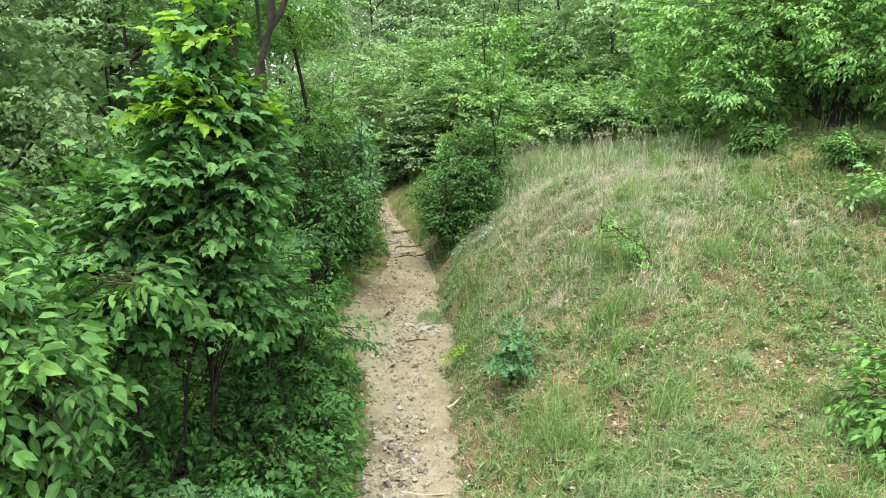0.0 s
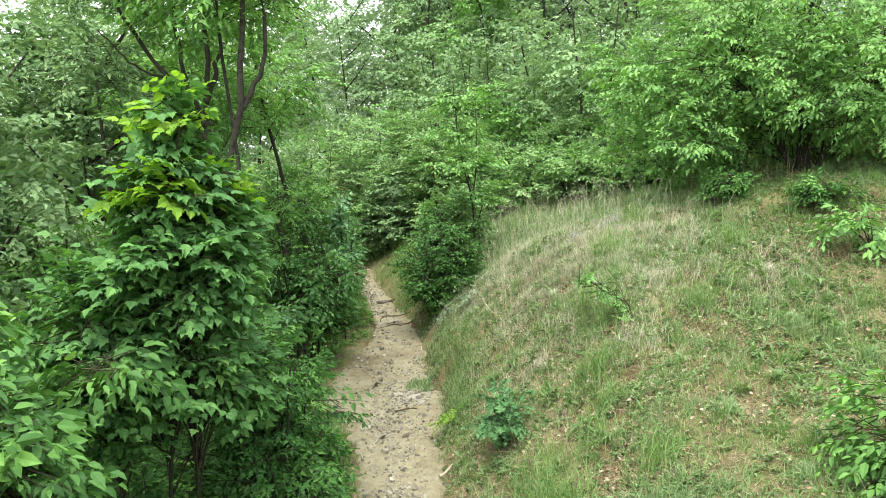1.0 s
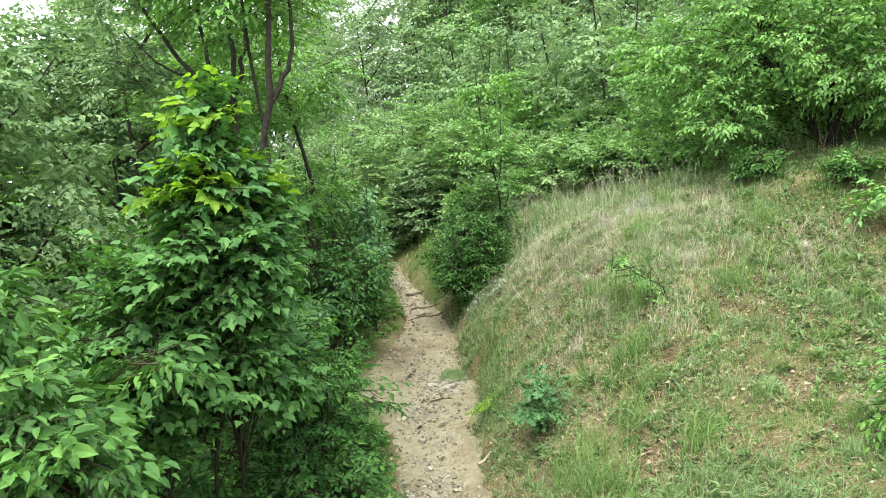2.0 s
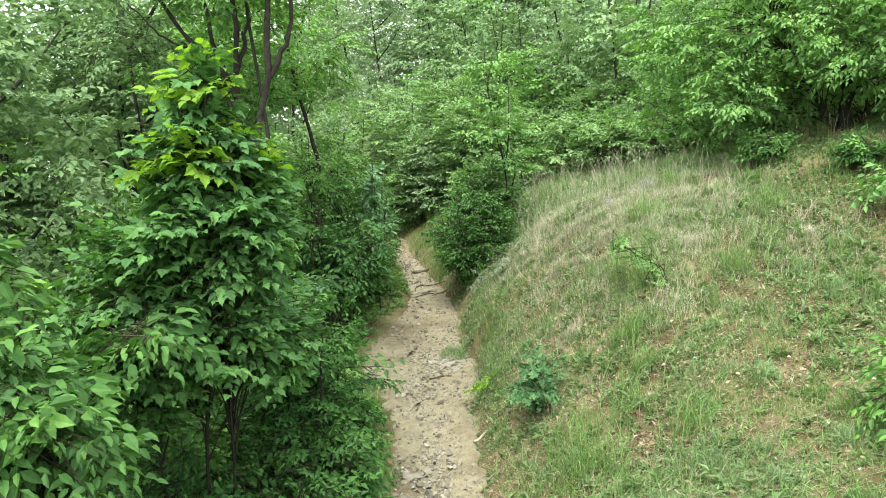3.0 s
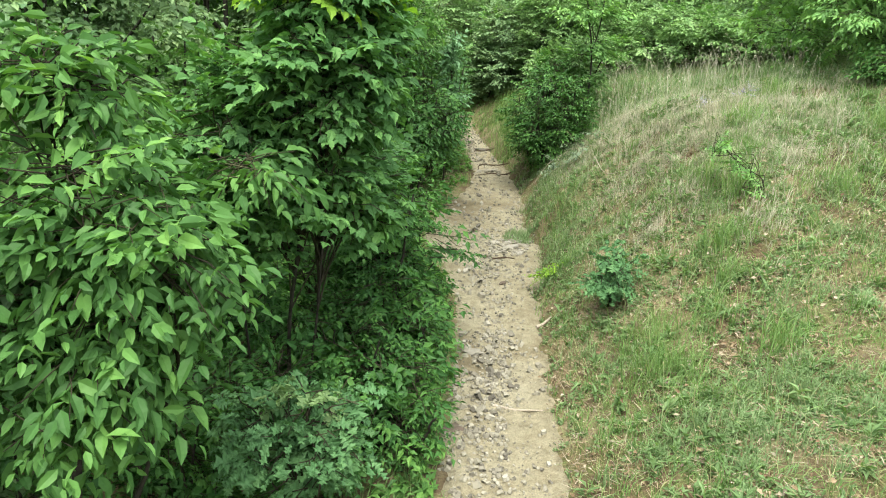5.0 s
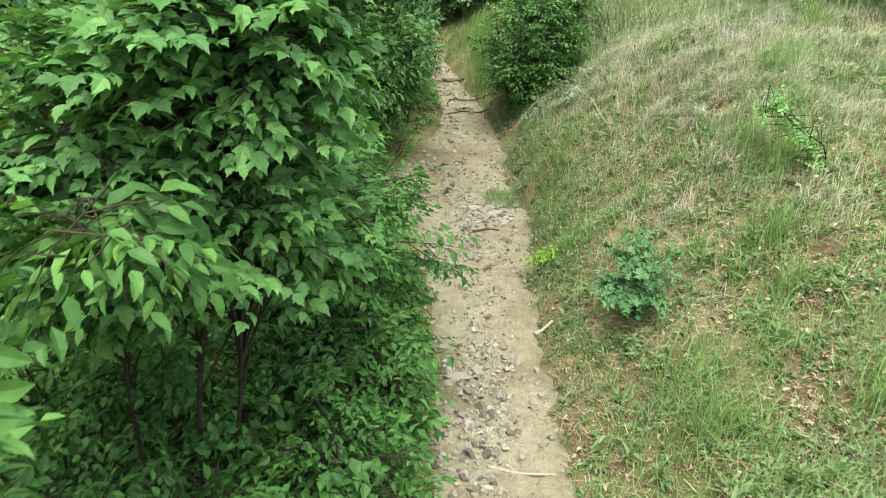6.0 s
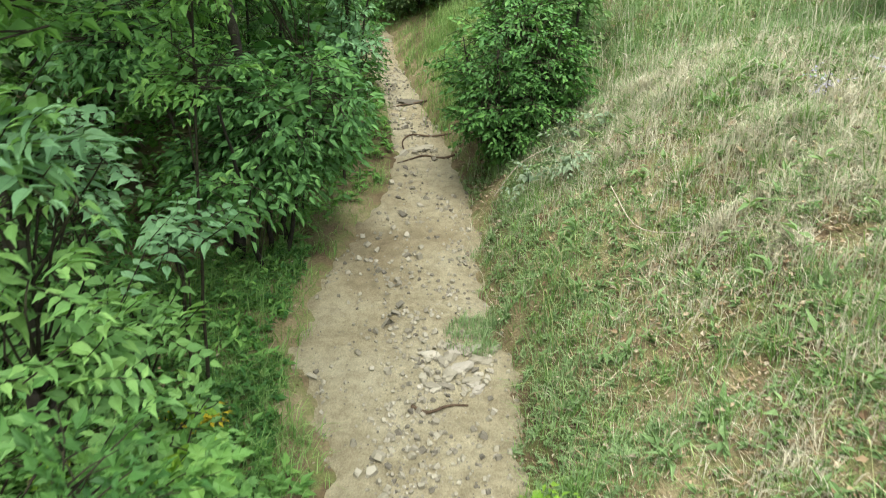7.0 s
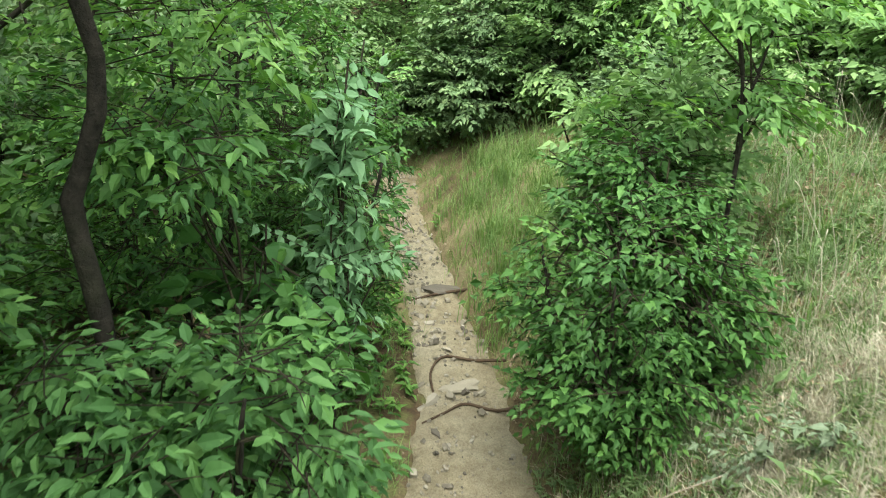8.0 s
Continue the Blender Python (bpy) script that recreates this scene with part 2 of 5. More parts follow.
def tube(points, radii, sides=6):
    """A tapered round stem along points, closed at its tip."""
    p, r = np.asarray(points, float), np.asarray(radii, float)
    t = unit(np.gradient(p, axis=0))
    ref = np.array([0.0, 0, 1]) if abs(t[0, 2]) < 0.8 else np.array([1.0, 0, 0])
    u = unit(np.cross(t, ref))
    w = np.cross(t, u)
    ang = np.linspace(0, 2 * np.pi, sides, endpoint=False)
    v = p[:, None] + r[:, None, None] * (np.cos(ang)[None, :, None] * u[:, None] + np.sin(ang)[None, :, None] * w[:, None])
    n, i, j = len(p), np.arange(len(p) - 1)[:, None] * sides, np.arange(sides)[None]
    a, b = (i + j).ravel(), (i + (j + 1) % sides).ravel()
    f = np.concatenate([np.stack([a, b, b + sides], 1), np.stack([a, b + sides, a + sides], 1)])
    v = np.concatenate([v.reshape(-1, 3), p[-1:] + t[-1:] * r[-1]])
    last = (n - 1) * sides + np.arange(sides)
    f = np.concatenate([f, np.stack([last, np.roll(last, -1), np.full(sides, n * sides)], 1)])
    return v, f


def curve(points, n):
    """n points on a smooth line through the given ones."""
    p = np.asarray(points, float)
    q = np.concatenate([2 * p[:1] - p[1:2], p, 2 * p[-1:] - p[-2:-1]])
    s = np.linspace(0, len(p) - 1 - 1e-6, n)
    i, f = s.astype(int), (s % 1)[:, None]
    a, b, c, d = q[i], q[i + 1], q[i + 2], q[i + 3]
    return 0.5 * (2 * b + (c - a) * f + (2 * a - 5 * b + 4 * c - d) * f**2 + (3 * b - a - 3 * c + d) * f**3)


# leaf outlines: x along the midrib, y across, z up; the halves fold up from the midrib
OVATE = (
    np.array([[0, 0, 0], [0.3, 0, -0.02], [0.3, 0.46, 0.09], [0.3, -0.46, 0.09], [0.66, 0, -0.07], [0.66, 0.4, 0.0], [0.66, -0.4, 0.0], [1, 0, -0.2]]),
    np.array([[0, 1, 2], [0, 3, 1], [1, 4, 5], [1, 5, 2], [1, 3, 6], [1, 6, 4], [4, 7, 5], [4, 6, 7]]),
)
LANCE = (np.array([[0, 0, 0], [0.38, 0.5, 0.1], [0.38, -0.5, 0.1], [0.5, 0, -0.05], [1, 0, -0.2]]), np.array([[0, 3, 1], [0, 2, 3], [3, 4, 1], [2, 4, 3]]))
KITE = (np.array([[0, 0, 0], [0.42, 0.5, 0.1], [0.42, -0.5, 0.1], [1, 0, -0.12]]), np.array([[0, 2, 3], [0, 3, 1]]))


def broad():
    """A rounded, pointed leaf with a scalloped edge."""
    xs, wide = (0.1, 0.3, 0.56, 0.78), (0.2, 0.46, 0.38, 0.17)
    v = [[0, 0, 0]] + [[x, 0, -0.16 * x * x] for x in xs] + [[1.08, 0, -0.24]]
    v += [[x - 0.03, w, 0.09 - 0.2 * x * x] for x, w in zip(xs, wide)] + [[x - 0.03, -w, 0.09 - 0.2 * x * x] for x, w in zip(xs, wide)]
    f = [(0, 1, 6), (0, 10, 1), (4, 5, 9), (4, 13, 5)]
    for i in range(1, 4):
        f += [(i, i + 1, 6 + i), (i, 6 + i, 5 + i), (i, 9 + i, 10 + i), (i, 10 + i, i + 1)]
    return np.array(v), np.array(f)


BROAD = broad()


def three_lobed():
    """A maple leaf: a long middle lobe, two shorter side lobes and coarse teeth."""
    rib = [(0.0, 0), (0.3, -0.015), (0.62, -0.06), (1.08, -0.24)]
    edge = [(0.06, 0.24, 0.05), (0.26, 0.4, 0.09), (0.5, 0.58, 0.02), (0.54, 0.33, 0.06), (0.74, 0.32, -0.01), (0.86, 0.15, -0.08)]
    v = [(x, 0, z) for x, z in rib] + list(edge) + [(x, -y, z) for x, y, z in edge]
    f = []
    for o, turn in ((4, 1), (10, -1)):
        for t in ((0, 1, o), (1, o + 1, o), (1, o + 2, o + 1), (1, o + 3, o + 2), (1, 2, o + 3), (2, o + 4, o + 3), (2, o + 5, o + 4), (2, 3, o + 5)):
            f.append(t if turn > 0 else t[::-1])
    return np.array(v, float), np.array(f)


MAPLE_LEAF = three_lobed()


def lobed():
    """An oak leaf: five pairs of round lobes widening towards the tip."""
    xs = np.linspace(0.08, 0.94, 9)
    wide = np.array([0.05, 0.24, 0.1, 0.42, 0.15, 0.54, 0.2, 0.44, 0.16])
    v = [[x, 0, -0.12 * x * x] for x in (0, *xs, 1)]
    left = [[x + 0.05 * (w > 0.22), w, 0.09 * (1 if k % 4 < 2 else -0.6) - 0.12 * x * x] for k, (x, w) in enumerate(zip(xs, wide))]
    v += left + [[x, -y, z] for x, y, z in left]
    f, n = [], len(xs)
    for side, o in ((1, n + 2), (-1, 2 * n + 2)):
        f.append((0, 1, o) if side > 0 else (0, o, 1))
        for i in range(n - 1):
            q = (i + 1, i + 2, o + i + 1, o + i)
            q = q if side > 0 else q[::-1]
            f += [(q[0], q[1], q[2]), (q[0], q[2], q[3])]
        f.append((n, n + 1, o + n - 1) if side > 0 else (n, o + n - 1, n + 1))
    return np.array(v), np.array(f)


LOBED = lobed()


def blades(shape, at, along, normal, length, width):
    """Leaves of one outline as vertices and triangles."""
    v, f = shape
    along = unit(along)
    side = unit(np.cross(normal, along))
    up = np.cross(along, side)
    L, W = np.asarray(length)[:, None, None], np.asarray(width)[:, None, None]
    out = at[:, None] + L * v[None, :, :1] * along[:, None] + W * v[None, :, 1:2] * side[:, None] + L * v[None, :, 2:] * up[:, None]
    faces = f[None] + (np.arange(len(at)) * len(v))[:, None, None]
    return out.reshape(-1, 3), faces.reshape(-1, 3)


def spray(rng, length, leaf, ratio, gap, forks, droop, pinnate=False):
    """One leafy twig lying along +x: where its leaves sit, how they point and face, and their lengths; and its twig lines."""
    at, along, normal, size, lines = [], [], [], [], []
    twigs = [(np.zeros(3), 0.0, length)]
    for k in range(forks):
        s = length * rng.uniform(0.15, 0.7)
        twigs.append((np.array([s, 0, 0]), (1 if k % 2 else -1) * rng.uniform(0.5, 1.0), (length - s * 0.6) * rng.uniform(0.5, 0.8)))
    for start, turn, long in twigs:
        d = np.array([math.cos(turn), math.sin(turn), rng.uniform(-0.1, 0.15)])
        n = max(2, int(long / gap))
        s = np.linspace(0.12, 1, n) * long
        sag = -droop * (s / max(length, 1e-6)) ** 2 * length * 0.5
        pts = start + s[:, None] * d + np.stack([0 * s, rng.normal(0, 0.01, n), sag], 1)
        lines.append(np.concatenate([start[None], pts[:: max(1, n // 3)], pts[-1:]]))
        for i in range(n):
            for sd in ((-1, 1) if pinnate else ((-1, 1)[i % 2],)):
                ang = turn + sd * (rng.uniform(0.55, 1.15) if not pinnate else rng.uniform(1.0, 1.35))
                if i == n - 1:
                    ang = turn + rng.normal(0, 0.2)
                at.append(pts[i])
                along.append((math.cos(ang), math.sin(ang), -droop * rng.uniform(0.1, 1.3)))
                normal.append((rng.normal(0, 0.4), rng.normal(0, 0.4), 1))
                size.append(leaf * rng.uniform(0.55, 1.15) * (1 - 0.25 * (i == n - 1)))
    return [np.array(x, float) for x in (at, along, normal, size)] + [lines]


def in_the_way(p):
    """True near the line along which the air over the trail is free."""
    return (p[..., 0] > -0.44 + 0.05 * np.sin(p[..., 1] * 5)) & (p[..., 0] < 0.6) & (p[..., 2] > 1.5) & (p[..., 2] < 3.4) & (p[..., 1] < 7.8) & (p[..., 1] > -1.5)


def crown_of(rng, blobs, sprays, shape, ratio, base, count, mats, young=0.0, shell=0.55, tilt=0.35, hollow=None, face=0.85, twigs=True, inner=2.0):
    """Leafy sprays that fill the blobs (centre, radii), thicker towards the outside, pointing outwards and up.
    Gives the leaves' bag, the twigs' bag and the places where the sprays begin."""
    leaves, wood, roots = Bag(), Bag(), []
    size = np.array([np.prod(r) ** 0.67 for _, r in blobs])
    low, high = min(c[2] - r[2] for c, r in blobs), max(c[2] + r[2] for c, r in blobs)
    for k in rng.choice(len(blobs), count, p=size / size.sum()):
        c, r = np.array(blobs[k][0], float), np.array(blobs[k][1], float)
        d = unit(rng.normal(size=3))
        far = rng.uniform(shell, 1.0) ** 0.7
        far *= 1 + 0.22 * math.sin(5 * d[0] + 3 * d[2] + k) * math.sin(4 * d[1] - 2 * d[2] + 2 * k)
        p = c + d * r * far
        if hollow is not None and hollow(p, rng):
            continue
        out = unit(np.array([d[0] + rng.normal(0, 0.35), d[1] + rng.normal(0, 0.35), tilt * d[2] + rng.uniform(-0.35, 0.45)]))
        up = unit(np.array([rng.normal(0, 0.3) + face * d[0], rng.normal(0, 0.3) + face * d[1], 1.0]))
        side = unit(np.cross(up, out))
        up = np.cross(out, side)
        m = np.stack([out, side, up], 1) * rng.uniform(0.75, 1.2)
        at, along, normal, length, lines = sprays[rng.integers(len(sprays))]
        at = p + (at - at[-1] * 0.6) @ m.T
        keep = ~in_the_way(at)
        if keep.sum() < len(keep) * 0.4:
            continue
        grow = np.linalg.norm(m[:, 0])
        v, f = blades(shape, at[keep], along[keep] @ m.T, normal[keep] @ m.T, length[keep] * grow, length[keep] * ratio * grow)
        tip = rng.random() < young * (p[2] > low + 0.68 * (high - low))
        leaves.add(v, f, 1 if tip else 0)
        if twigs:
            for ln in lines[:2]:
                ln = p + ln[[0, len(ln) // 2, -1]] @ m.T - m @ (lines[0][-1] * 0.6)
                if not in_the_way(ln).any():
                    wood.add(*tube(ln, (0.0035, 0.0025, 0.0015), 3))
            roots.append(p - m @ (lines[0][-1] * 0.6))
    # extra oversized leaves inside the crown, added to block light and darken its gaps
    n = int(inner * count)
    if n:
        k = rng.choice(len(blobs), n, p=size / size.sum())
        c, r = np.array([b[0] for b in blobs], float)[k], np.array([b[1] for b in blobs], float)[k]
        at = c + unit(rng.normal(size=(n, 3))) * r * rng.uniform(0.1, 0.66, (n, 1))
        at = at[~in_the_way(at)]
        if hollow is not None:
            at = at[[not hollow(q, rng) for q in at]]
        n = len(at)
        a = rng.uniform(0, 6.28, n)
        along = np.stack([np.cos(a), np.sin(a), rng.uniform(-0.8, 0.1, n)], 1)
        normal = np.stack([rng.normal(0, 0.5, n), rng.normal(0, 0.5, n), np.ones(n)], 1)
        ln = float(np.mean(sprays[0][3])) * rng.uniform(1.2, 2.0, n)
        leaves.add(*blades(shape, at - 0.4 * ln[:, None] * along, along, normal, ln, ln * max(ratio, 0.6)))
    return leaves, wood, roots


def limbs_to(rng, wood, stems, roots, share=0.6, radius=0.009):
    """Thin arching branches from the stems to where the sprays begin."""
    pts = np.concatenate(stems)
    for p in roots:
        if rng.random() > share:
            continue
        d = np.linalg.norm(pts - p + (0, 0, 0.3), axis=1) + rng.normal(0, 0.12, len(pts))
        q = pts[np.argmin(d)]
        if np.linalg.norm(q - p) > 0.9:
            continue
        mid = (q + p) / 2 + (rng.normal(0, 0.05), rng.normal(0, 0.05), 0.08 + rng.normal(0, 0.04))
        ln = curve([q, mid, p], 5)
        if not in_the_way(ln).any():
            wood.add(*tube(ln, np.linspace(radius, 0.003, 5), 3))


def shrub(name, place, blobs, stems, sprays, shape, ratio, count, leaf_mats, bark, label, category, group="", seed=1, young=0.0, shell=0.55, tilt=0.35, share=0.35, sides=7, hollow=None, limb=0.006, twigs=True, face=0.7, inner=2.0):
    """A shrub or tree: stems given as lists of (points, radius at foot, radius at tip), and a crown of many leafy sprays."""
    rng = np.random.default_rng(seed)
    foot = np.array(place, float)
    top = thing(name, place, label, category, group)
    lines = []
    for n, (pts, r0, r1) in enumerate(stems):
        ln = curve(pts, 16)
        ln[1:-1] += rng.normal(0, r0 * 0.35, (14, 3))
        lines.append(ln)
        v, f = tube(ln - foot, np.linspace(r0, r1, 16) * (1 + 0.35 * np.exp(-np.arange(16) * 1.2) * (n == 0)) * rng.uniform(0.86, 1.14, 16), sides)
        part("trunk" if n == 0 else "stem", mesh_of("stem", v, f, bark, True), top)
    leaves, wood, roots = crown_of(rng, blobs, sprays, shape, ratio, foot, count, leaf_mats, young, shell, tilt, hollow, face, twigs, inner)
    limbs_to(rng, wood, lines, roots, share, limb)
    for bag in (leaves, wood):
        bag.v = [v - foot for v in bag.v]
    if leaves.n:
        part("crown", leaves.mesh("crown", leaf_mats), top)
    if wood.n:
        part("twigwork", wood.mesh("twigwork", TWIG, True), top)["kind"] = "stuff"
    return top


# ---- the lie of the land ----
def trail_line(y):
    """Middle, half width and height of the trail at y."""
    ys = (-6, 2, 4, 5.3, 6.3, 7.0, 7.8, 8.6, 9.4, 9.9, 10.6, 11.3, 12.1, 13, 14, 15, 17, 20)
    mid = (0.3, 0.2, 0.17, 0.17, 0.14, 0.08, -0.05, -0.03, 0.06, 0.11, 0.05, -0.04, -0.18, -0.38, -0.55, -0.95, -2.2, -5)
    half = (0.34, 0.34, 0.33, 0.31, 0.33, 0.44, 0.56, 0.5, 0.37, 0.31, 0.22, 0.21, 0.19, 0.17, 0.22, 0.25, 0.25, 0.25)
    hy, hz = (-30, 0, 5.4, 6.8, 7.4, 10.6, 11.9, 13.8, 16, 24, 60), (-1.5, -0.15, 0.05, 0.16, 0.2, 0.44, 0.53, 0.75, 1.05, 2.0, 4.0)
    return np.interp(y, ys, mid), np.interp(y, ys, half), np.interp(y, hy, hz)


def wob(x, y, s):
    """Gentle unevenness, about -1 to 1, with lumps of about 1/s metres."""
    a, b = x * s, y * s
    return (np.sin(2.1 * a + 1.3 * b) * np.cos(1.7 * b - 0.6 * a + 1) + 0.6 * np.sin(4.3 * a - 2.9 * b + 2) * np.cos(3.7 * b + 1.9 * a) + 0.35 * np.sin(8.9 * a + 6.1 * b)) / 1.6


def trail_edges(y):
    """The trail's ragged left and right edges."""
    mid, half, _ = trail_line(y)
    o = np.zeros_like(mid)
    left = mid - half * (1 + 0.13 * wob(o + 2, y, 1.2) + 0.12 * wob(o + 9, y, 4.1))
    right = mid + half * (1 + 0.15 * wob(o - 5, y + 3, 1.3) + 0.15 * wob(o + 4, y, 4.3))
    return left, right


# scraped hollows on the slope: x, y, radius, depth
HOLLOWS = ((1.62, 5.05, 0.13, 0.07), (1.53, 5.41, 0.1, 0.06), (1.48, 4.64, 0.12, 0.06), (1.83, 5.44, 0.12, 0.06), (1.27, 6.69, 0.12, 0.05), (2.45, 4.67, 0.16, 0.05), (1.75, 7.1, 0.14, 0.05), (1.95, 6.1, 0.12, 0.05), (0.52, 9.5, 0.17, 0.02), (0.5, 9.12, 0.13, 0.02), (-0.6, 8.75, 0.15, 0.02))


def ground_z(x, y):
    x, y = np.asarray(x, float), np.asarray(y, float)
    z = trail_line(y)[2]
    lo, hi = trail_edges(y)
    right, left = np.maximum(x - hi, 0), np.maximum(lo - x, 0)
    steep = np.interp(y, (0, 4.5, 5.3, 6.2, 7.5, 8.8, 10, 11, 12, 13, 16), (0.36, 0.44, 0.53, 0.68, 0.86, 0.8, 0.63, 0.61, 0.6, 0.5, 0.4))
    bank = np.interp(y, (3, 5, 7, 9, 12, 14), (0.08, 0.1, 0.2, 0.22, 0.2, 0.12))
    near = np.minimum(right, np.interp(y, (4, 6, 7), (1.4, 1.1, 1.0)))
    brow = np.interp(y, (5, 8, 9.5, 12), (0.62, 0.72, 0.9, 0.95))
    rise = steep * (near + brow * (1 - np.exp(-(right - near) / brow))) + bank * (1 - np.exp(-right / 0.24))
    rise += np.interp(y, (5, 8, 9.5, 12), (0.08, 0.18, 0.2, 0.22)) * 7 * (1 - np.exp(-np.maximum(right - 2.2, 0) / 7))
    fall = 0.12 * (1 - np.exp(-left / 0.12)) * np.interp(y, (6, 7.5, 9), (0.2, 1, 0.3)) - 0.3 * np.maximum(left - 0.35, 0) / (1 + 0.12 * left)
    off = np.clip((right + left) / 0.3, 0, 1)
    lumps = off * (0.04 * wob(x, y, 1.1) + 0.02 * wob(x, y, 3.3) + 0.009 * wob(x + 2, y, 8.7)) + 0.008 * wob(x + 3, y, 3) + 0.004 * wob(x, y + 5, 11)
    for cx, cy, r, deep in HOLLOWS:
        lumps = lumps - deep * np.exp(-((x - cx) ** 2 + (y - cy) ** 2) / r**2)
    return z + rise + fall + lumps


def spaced(lo, hi, step, far):
    fine = np.arange(lo, hi + step / 2, step)
    grow = np.cumsum(step * 1.22 ** np.arange(1, 60))
    return np.concatenate([(lo - grow[grow < far])[::-1], fine, hi + grow[grow < far]])


gx, gy = spaced(-2.4, 5.2, 0.05, 500), spaced(2.0, 16.0, 0.06, 500)
mx, my = np.meshgrid(gx, gy)
idx = np.arange(mx.size).reshape(mx.shape)
quads = np.stack([idx[:-1, :-1], idx[:-1, 1:], idx[1:, 1:], idx[1:, :-1]], -1).reshape(-1, 4)
lo, hi = trail_edges(my)
bed = 0.06 * np.clip((0.92 - np.abs(2 * mx - lo - hi) / (hi - lo)) / 0.15, 0, 1) * (my > -2.8) * (my < 16.8)
ground = new("ground", mesh_of("ground", np.stack([mx, my, ground_z(mx, my) - bed], -1).reshape(-1, 3), quads, SOIL, True))
tagged(ground, "dry brown hillside soil under thin grass and leaf litter", "ground", kind="structure")

# the trodden trail, ragged at its edges, lying in the ground
ty = np.arange(-3, 17.0, 0.045)
tu = np.linspace(-1.12, 1.12, 33)
yy, uu = np.meshgrid(ty, tu, indexing="ij")
lo, hi = trail_edges(yy)
xx = (lo + hi) / 2 + uu * (hi - lo) / 2
edge = np.clip((np.abs(uu) - 0.8) / 0.32, 0, 1)
zz = ground_z(xx, yy) + 0.022 - 0.045 * edge**1.5 - 0.02 * (1 - np.abs(uu).clip(0, 1) ** 2) + 0.008 * wob(xx, yy, 6) + 0.006 * wob(xx, yy, 15)
idx = np.arange(xx.size).reshape(xx.shape)
quads = np.stack([idx[:-1, :-1], idx[:-1, 1:], idx[1:, 1:], idx[1:, :-1]], -1).reshape(-1, 4)
trail = new("trail", mesh_of("trail", np.stack([xx, yy, zz], -1).reshape(-1, 3), quads[:, ::-1], TRAIL, True))
tagged(trail, "narrow trodden footpath of pale dusty stony earth", "path", kind="structure")


def trail_z(x, y):
    lo, hi = trail_edges(y)
    u = np.abs((2 * x - lo - hi) / (hi - lo))
    return ground_z(x, y) + 0.022 - 0.045 * np.clip((u - 0.8) / 0.32, 0, 1) ** 1.5 - 0.02 * (1 - np.clip(u, 0, 1) ** 2) + 0.008 * wob(x, y, 6) + 0.006 * wob(x, y, 15)


# ---- shrubs and trees ----
R = np.random.default_rng(11)
ELM_SPRAYS = [spray(R, 0.32, 0.072, 0.5, 0.026, 3, 0.6) for _ in range(6)]
MAPLE_SPRAYS = [spray(R, 0.22, 0.055, 0.75, 0.026, 3, 0.22) for _ in range(6)]
LOBED_SPRAYS = [spray(R, 0.25, 0.07, 0.75, 0.032, 3, 0.3) for _ in range(6)]
PRIVET_SPRAYS = [spray(R, 0.22, 0.043, 0.5, 0.018, 3, 0.25) for _ in range(6)]
SPINDLE_SPRAYS = [spray(R, 0.26, 0.06, 0.45, 0.024, 3, 0.3) for _ in range(6)]
CORNEL_SPRAYS = [spray(R, 0.27, 0.078, 0.5, 0.034, 3, 0.45) for _ in range(6)]
BANK_SPRAYS = [spray(R, 0.22, 0.058, 0.5, 0.027, 3, 0.35) for _ in range(6)]
OAK_SPRAYS = [spray(R, 0.14, 0.096, 0.62, 0.045, 3, 0.4) for _ in range(5)]
PALE_SPRAYS = [spray(R, 0.4, 0.08, 0.5, 0.055, 0, 0.16, True) for _ in range(5)]
HAZEL_SPRAYS = [spray(R, 0.34, 0.072, 0.55, 0.028, 4, 0.25) for _ in range(6)]
LIGHT_SPRAYS = [spray(R, 0.32, 0.075, 0.55, 0.03, 4, 0.3) for _ in range(6)]
ASH_SPRAYS = [spray(R, 0.3, 0.075, 0.5, 0.048, 0, 0.1, True) for _ in range(5)]
LOCUST_SPRAYS = [spray(R, 0.36, 0.07, 0.42, 0.032, 3, 0.6) for _ in range(6)]
FAR_SPRAYS = [spray(R, 0.55, 0.125, 0.6, 0.066, 4, 0.45) for _ in range(6)]


def gz(x, y):
    return float(ground_z(x, y))


def stem(x, y, points, r0, r1):
    """A stem from the ground at x, y through points given as (x, y, z) offsets from its foot."""
    z = gz(x, y) - 0.05
    return ([(x, y, z)] + [(x + a, y + b, z + c) for a, b, c in points], r0, r1)


